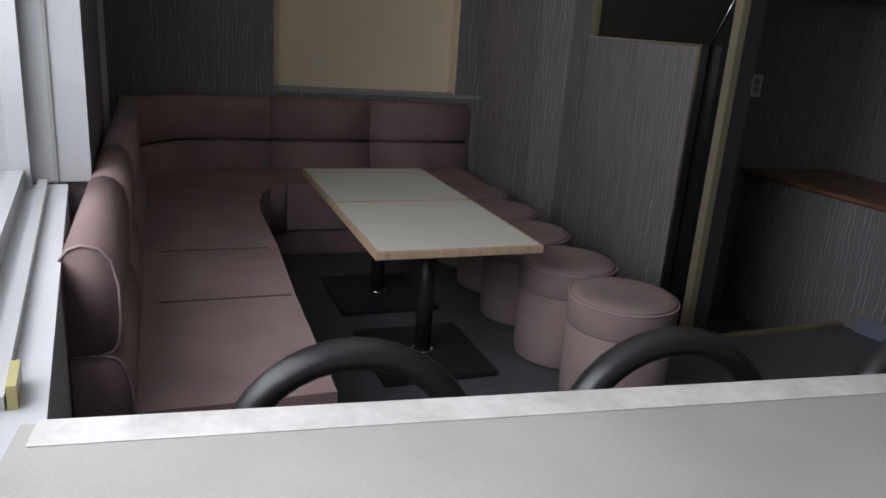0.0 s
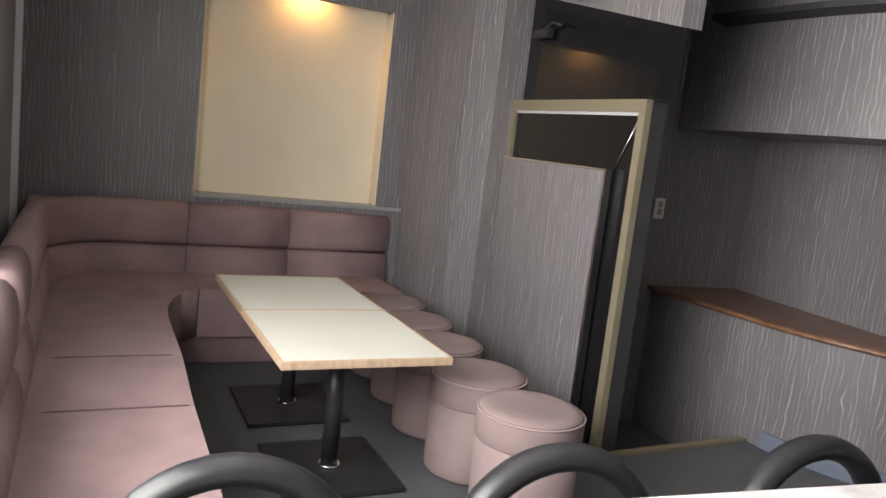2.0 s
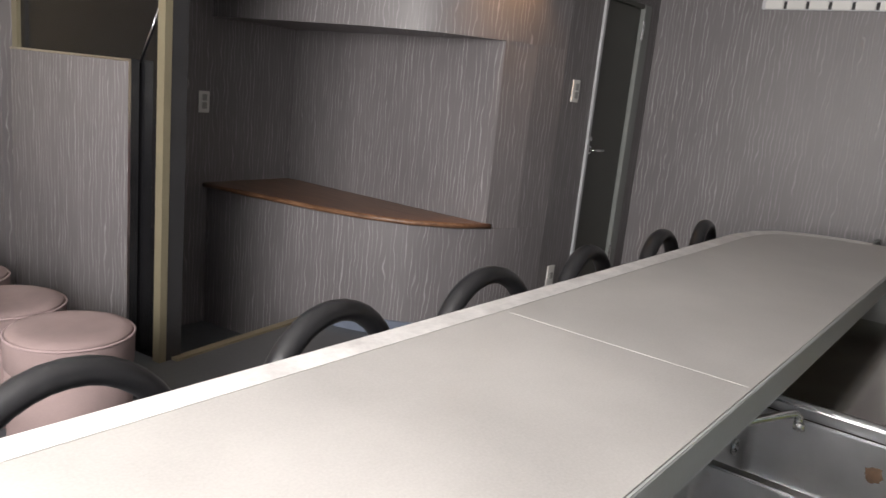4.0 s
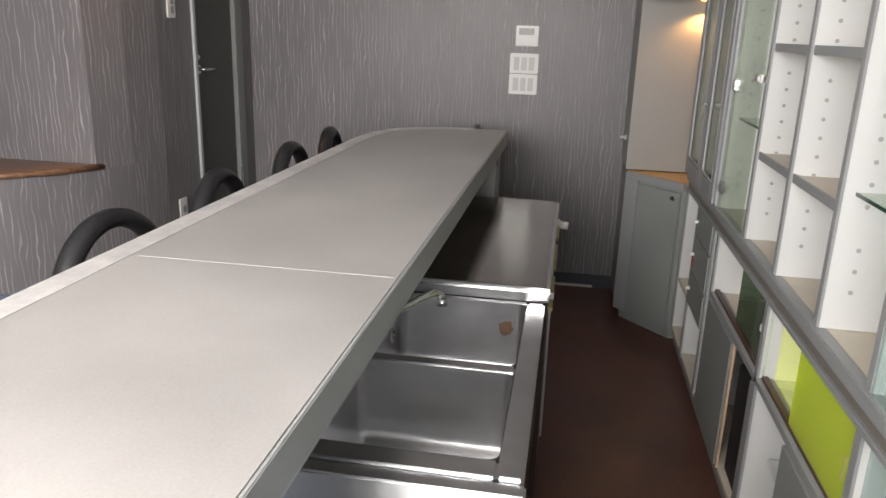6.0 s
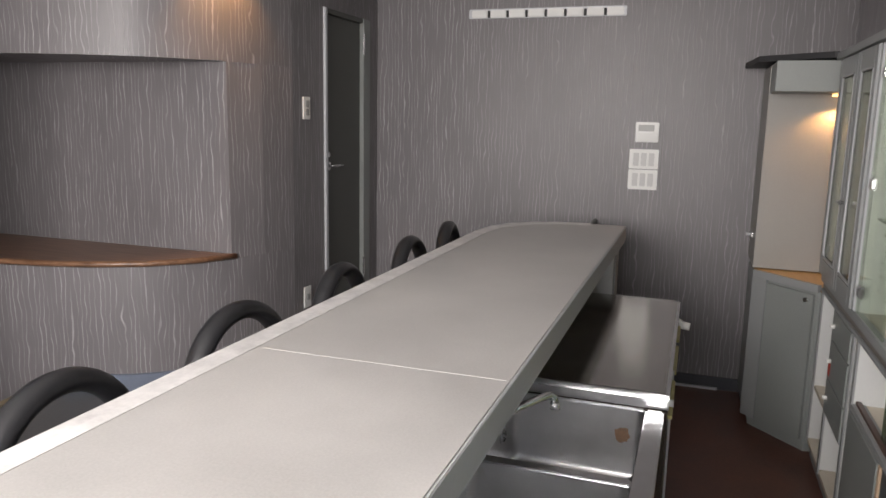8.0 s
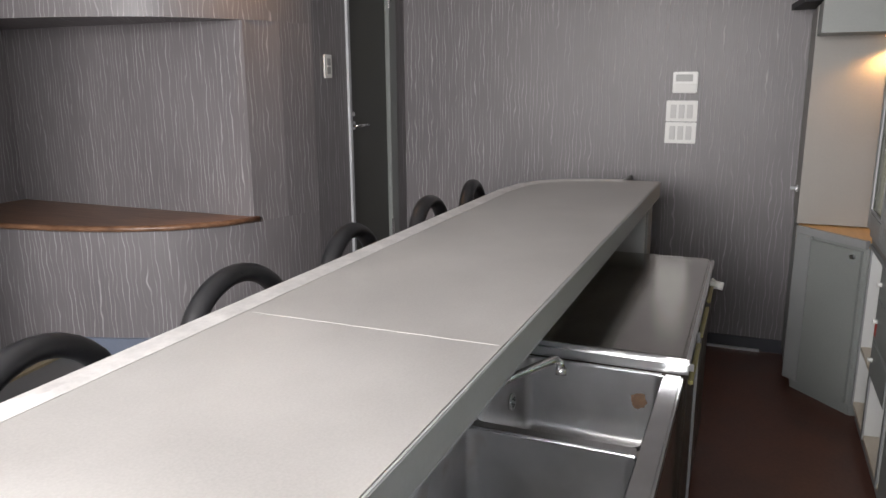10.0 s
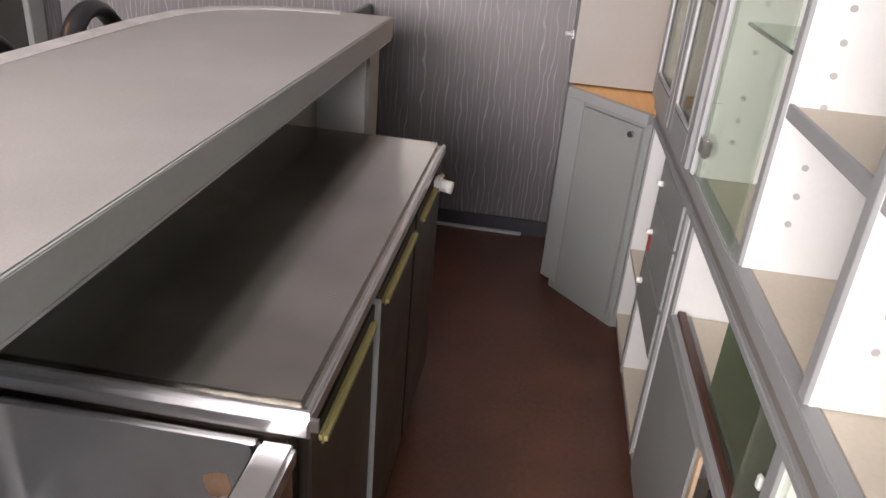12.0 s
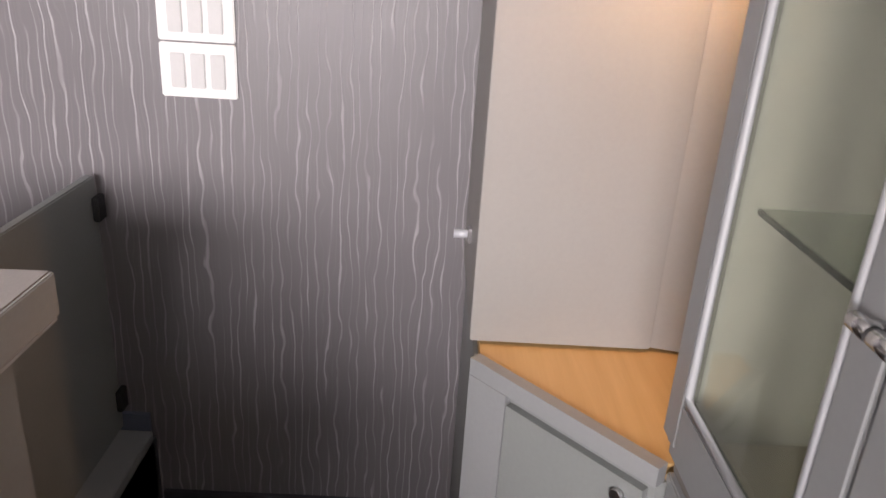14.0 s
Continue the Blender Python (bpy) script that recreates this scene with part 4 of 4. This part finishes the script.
upper = [(0.0, 0.575), (0.0, 0.79), (0.015, 0.812), (0.04, 0.82), (0.072, 0.812), (0.096, 0.785), (0.107, 0.73), (0.108, 0.65), (0.102, 0.60), (0.088, 0.58), (0.07, 0.575)]
lower = [(0.0, 0.30), (0.0, 0.572), (0.07, 0.572), (0.092, 0.566), (0.108, 0.545), (0.121, 0.49), (0.127, 0.42), (0.125, 0.30)]
side = [(UB, -1.36), (UB, -0.68)], [(UB, -0.676), (UB, -0.16)]
cor = [(UB, -0.156), (UB, VB - 0.45)] + arc(UB + 0.45, VB - 0.45, 0.45, 180, 90, 12)[1:] + [(-0.392, VB)]
bk = [(-0.386, VB), (0.20, VB)], [(0.204, VB), (0.84, VB)]
for path in (*side, cor, *bk):
    part("backrest_upper", sweep(path, upper, 0, True), FABRIC, sofa, "padded mauve backrest roll")
    part("backrest_lower", sweep(path, lower, 0, True), FABRIC, sofa, "padded mauve lower back")
for prof in (upper, lower):
    part("end_piping", tube([(UB + u + (0.0 if u < 0 else 0.001), -1.361, z) for u, z in prof], 0.0035, 6), PIPING, sofa)
part("back_frame", box(UB - 0.02, -1.33, 0.0, UB - 0.001, VB - 0.4, 0.60, 0.004), FABRIC, sofa)

part("corner_cap", prism([(UB + 0.002, VB - 0.002)] + arc(UB + 0.45, VB - 0.45, 0.446, 90, 180, 12), 0.30, 0.80, 0.004), FABRIC, sofa, "flat top filling the corner behind the backrest")

# ---- bar chairs ----
def bar_chair():
    c = thing("bar_chair", "black chair with a ring-shaped padded back", "chair", "chairs along the bar")
    R, zc = 0.192, 0.610
    pts = [(R * math.cos(i * math.pi / 18), 0.0 - 0.05 * (1 - math.sin(i * math.pi / 18)) * 0.2, zc + R * math.sin(i * math.pi / 18)) for i in range(36)]
    part("back_ring", tube(pts, 0.031, 14, True, 0.8), VINYL_BLACK, c, "padded black vinyl ring")
    pad = [(0.155 * math.cos(radians(a_)), zc - 0.09 + 0.155 * math.sin(radians(a_))) for a_ in range(0, 181, 12)]
    part("back_rail", tube([(x, 0.0, z) for x, z in pad], 0.013, 10), BLACK_METAL, c, "thin inner black arc")
    part("seat", lathe([(0.17, 0.40), (0.20, 0.41), (0.205, 0.44), (0.19, 0.46), (0.05, 0.468)], 32), VINYL_BLACK, c, "round black vinyl seat").location = (0, -0.21, 0)
    part("stem", rod((0, -0.21, 0.03), (0, -0.21, 0.40), 0.028, 16), CHROME, c)
    part("base", lathe([(0.20, 0.0), (0.20, 0.01), (0.06, 0.03), (0.03, 0.04)], 32), CHROME, c).location = (0, -0.21, 0)
    for sx in (-1, 1):
        part("upright", tube([(0.12 * sx, -0.12, 0.41), (0.15 * sx, -0.02, 0.40), (0.15 * sx, 0.0, 0.46)], 0.012, 8), BLACK_METAL, c)
    return c


c0 = bar_chair()
c0.matrix_world = pose(0.415, 1.17, GF)
for x, turn in ((0.98, 0), (1.56, 3), (2.155, -4), (2.745, 4), (3.39, 4), (3.90, 8)):
    copy_thing(c0, pose(x, 1.17, GF, 0, 0, turn))

# ---- entrance ----
PL, PR = Vector((2.05, 3.985, 0)), Vector((2.17, 2.80, 0))
pt = (PR - PL).normalized()
pn = Vector((pt.y, -pt.x, 0))
if pn.x > 0:
    pn = -pn


def ep(s, o, z=0.0):
    p = PL + pt * s + pn * o
    return Vector((p.x, p.y, z))


plen = (PR - PL).length


def ep_box(s0, s1, o0, o1, z0, z1, bevel=0.002):
    return prism([ep(s0, o0), ep(s1, o0), ep(s1, o1), ep(s0, o1)], z0, z1, bevel)


screen = thing("entrance_screen", "champagne-framed dark glass screen with papered panel", "screen")
part("glass", ep_box(0.03, plen - 0.09, -0.012, -0.004, 0.05, 1.80, 0), DARK_GLASS, screen, "dark reflecting glass")
part("top_rail", ep_box(0.0, plen - 0.045, -0.020, 0.015, 1.80, 1.855, 0.003), GOLD_FRAME, screen, "champagne top rail")
part("post", ep_box(plen - 0.09, plen - 0.045, -0.020, 0.015, 0.04, 1.799, 0.004), GOLD_FRAME, screen, "champagne post")
# black stands in for shade on the post's side turned from the window
part("post_shaded_side", ep_box(plen - 0.088, plen - 0.047, -0.10, -0.021, 0.04, 1.845, 0.003), BLACK_PAINT_AND_SHADE, screen, "shaded side of the post, its shade painted black")
part("post", ep_box(0.0, 0.045, -0.03, 0.015, 0.25, 1.799, 0.004), GOLD_FRAME, screen, "champagne post")
part("inner_bead", ep_box(0.046, plen - 0.091, -0.003, 0.004, 1.785, 1.7995, 0.001), ALUMINIUM, screen)
pp = part("papered_panel", ep_box(0.04, 0.96, 0.018, 0.045, 0.26, 1.53, 0.002), WALLPAPER, screen, "half-height panel in striped wallpaper")
wall_uv(pp)
part("panel_top_trim", ep_box(0.04, 0.96, 0.016, 0.048, 1.531, 1.541, 0.001), CHROME, screen)
part("panel_edge_trim", ep_box(0.961, 0.978, 0.010, 0.049, 0.26, 1.541, 0.002), CHROME, screen, "chrome edge trim")
part("glass_edge", tube([ep(0.97, 0.0, 1.54), ep(plen - 0.10, 0.0, 1.76)], 0.004, 8), CHROME, screen, "thin slanted metal edge")
over = thing("transom_glass", "dark glass over the entrance screen", "window", kind="structure")
part("pane", raked([ep(0.03, -0.035), ep(plen + 0.075, -0.035), ep(plen + 0.075, -0.045), ep(0.03, -0.045)], 1.858, 1.858, (2.45, 2.15, 2.15, 2.45)), DARK_GLASS, over)
closer = thing("door_closer", "dark door closer behind the transom glass", "door closer", at=tuple(ep(0.2, -0.04, 2.20)))
part("body", box(-0.05, -0.09, -0.02, -0.01, 0.09, 0.03, 0.006), BLACK_METAL, closer)
part("arm", tube([(-0.03, -0.02, 0.03), (-0.04, -0.12, 0.05), (-0.03, -0.2, 0.03)], 0.008, 8), BLACK_METAL, closer)

ex = thing("exit_sign", "green and white lit exit sign box", "sign", at=tuple(ep(0.80, 0.075, 2.40)), turn=math.degrees(math.atan2(pt.y, pt.x)))
part("housing", box(-0.24, -0.05, -0.075, 0.24, 0.03, 0.13, 0.006), PLASTIC_WHITE, ex)
part("face", box(-0.225, -0.0535, -0.06, 0.225, -0.0505, 0.115, 0.001), EXIT_WHITE, ex)
part("green_field", box(-0.09, -0.056, -0.055, 0.215, -0.054, 0.11, 0.001), EXIT_GREEN, ex)
part("arrow", box(-0.20, -0.056, 0.01, -0.11, -0.054, 0.04, 0.001), EXIT_GREEN, ex)
part("lamp_window", box(-0.12, -0.045, -0.082, 0.1, -0.02, -0.0755, 0.001), glow_material("exit_lamp", (0.75, 0.85, 0.25), 1.5), ex)

shelf = thing("corner_shelf", "brown wooden shelf with a curved front in the wall recess", "shelf")
front = [(3.625, 2.185), (3.45, 2.275), (3.28, 2.44), (3.17, 2.65), (3.10, 2.87), (3.04, 3.2), (2.99, 3.5), (2.95, 3.765)]
part("board", prism(front + [(3.598, 3.765), (3.60, 2.22)], 0.858, 0.884, 0.004), SHELF_WOOD, shelf)
part("nosing", tube([(x, y, 0.870) for x, y in front], 0.014, 10), SHELF_WOOD, shelf, "rounded wooden nosing")


def switch_plate(name, at, turn, label, toggles, mat=PLASTIC_WHITE):
    s = thing(name, label, name.replace("_", " "), at=at, turn=turn)
    part("plate", box(-0.036, -0.008, -0.06, 0.036, 0.0, 0.06, 0.003), mat, s)
    for z in toggles:
        part("rocker", box(-0.016, -0.0125, z - 0.018, 0.016, -0.0085, z + 0.018, 0.002), PLASTIC_GREY, s)
    return s


switch_plate("light_switch", (2.932, 3.735, 1.342), 2.7, "white double light switch on dark wallpaper", (-0.02, 0.025))
switch_plate("light_switch", (4.145, 2.077, 1.605), -2.7, "grey metal light switch beside the door", (-0.022, 0.022))
switch_plate("wall_outlet", (4.135, 2.077, 0.56), -2.7, "wall outlet with a white cover", (0.0,))

door = thing("door_1", "olive grey flush door with lever handle, closed", "door", kind="structure")
part("leaf", box(4.375, 2.088, GF + 0.01, 4.848, 2.125, 2.13, 0.003), DOOR_PAINT, door)
part("frame_left", box(4.338, 2.058, GF, 4.368, 2.14, 2.159, 0.003), ALUMINIUM, door, "pale metal door frame")
part("frame_right", box(4.851, 2.062, GF, 4.948, 2.14, 2.159, 0.003), GREY_DOOR, door)
part("frame_top", box(4.369, 2.066, 2.132, 4.850, 2.14, 2.159, 0.003), DOOR_PAINT, door)
part("lever", tube([(4.415, 2.082, 1.28), (4.415, 2.05, 1.28), (4.43, 2.045, 1.28), (4.52, 2.045, 1.28)], 0.009, 10), CHROME, door, "chrome lever handle")
part("rose", rod((4.415, 2.087, 1.28), (4.415, 2.078, 1.28), 0.024, 20), CHROME, door)
part("keyhole", rod((4.415, 2.087, 1.345), (4.415, 2.078, 1.345), 0.013, 16), CHROME, door)
for z in (0.55, 1.95):
    part("hinge", box(4.838, 2.054, z, 4.860, 2.0615, z + 0.12, 0.003), CHROME, door)

# ---- end wall fittings ----
rack = thing("coat_hook_rack", "row of eight pale hook plates on a rail", "hook rack", at=(5.079, 0.975, 2.20), turn=0)
part("rail", box(-0.016, -0.475, -0.028, 0.0, 0.475, 0.028, 0.004), ALUMINIUM, rack)
for k in range(8):
    part("hook", box(-0.034, -0.462 + k * 0.1165, -0.026, -0.0165, -0.462 + k * 0.1165 + 0.098, 0.020, 0.005), PLASTIC_WHITE, rack)
for k in range(7):
    part("gap", box(-0.028, -0.3625 + k * 0.1165, -0.024, -0.0165, -0.3625 + k * 0.1165 + 0.0155, 0.016, 0.002), BLACK, rack)

th = thing("wall_controller", "small pale wall controller with display", "controller", at=(5.079, 0.342, 1.508))
part("body", box(-0.018, -0.066, -0.056, 0.0, 0.066, 0.06, 0.004), PLASTIC_WHITE, th)
part("display", box(-0.0205, -0.04, 0.008, -0.0185, 0.05, 0.045, 0.001), PLASTIC_GREY, th)
part("lid", box(-0.0205, -0.058, -0.05, -0.0185, 0.058, -0.008, 0.001), PAPER, th)
sp = thing("switch_panel", "white panel of six wall switches", "switch panel", at=(5.079, 0.352, 1.293))
part("plate", box(-0.008, -0.084, -0.12, 0.0, 0.084, -0.002, 0.003), PAPER, sp)
part("plate", box(-0.008, -0.084, 0.002, 0.0, 0.084, 0.118, 0.003), PAPER, sp)
for r_ in (-0.061, 0.058):
    for k in (-1, 0, 1):
        part("rocker", box(-0.013, k * 0.044 - 0.016, r_ - 0.038, -0.0085, k * 0.044 + 0.016, r_ + 0.038, 0.002), INK, sp)

# lamp over the curved wall
dlm = thing("ceiling_downlight", "small warm downlight near the curved wall", "lamp", at=(3.56, 2.13, 2.352))
part("can", rod((0, 0, 0.0), (0, 0, 0.006), 0.05, 24), BLACK_METAL, dlm)
part("lamp_face", rod((0, 0, -0.003), (0, 0, -0.0005), 0.035, 20), LAMP_GLOW, dlm)

# ledge at the bulkhead step; its black stands in for the shadow line
setting("cornice_curve", prism([(p[0] - 0.16 * (0.4 if i < 3 else 1.0), p[1] - 0.2 * (1.0 if i < 5 else 0.4)) for i, p in enumerate([(5.076, 2.07)] + CURVE[:9])] + [(p[0] + 0.01, p[1] + 0.01) for p in ([(5.0, 2.06)] + CURVE[:9])[::-1]], 2.36, 2.39), BLACK_PAINT_AND_SHADE, "ledge round the top of the curved wall, painted black for its thin shadow", "trim")
for ob in list(scene.objects):
    if ob.type == 'MESH' and ob.data.materials and ob.data.materials[0] in (CLEAR_GLASS, GREEN_GLASS, DEEP_GREEN_GLASS, YELLOW_GLASS, AQUA_GLASS, CABINET_GLASS):
        ob.visible_shadow = False
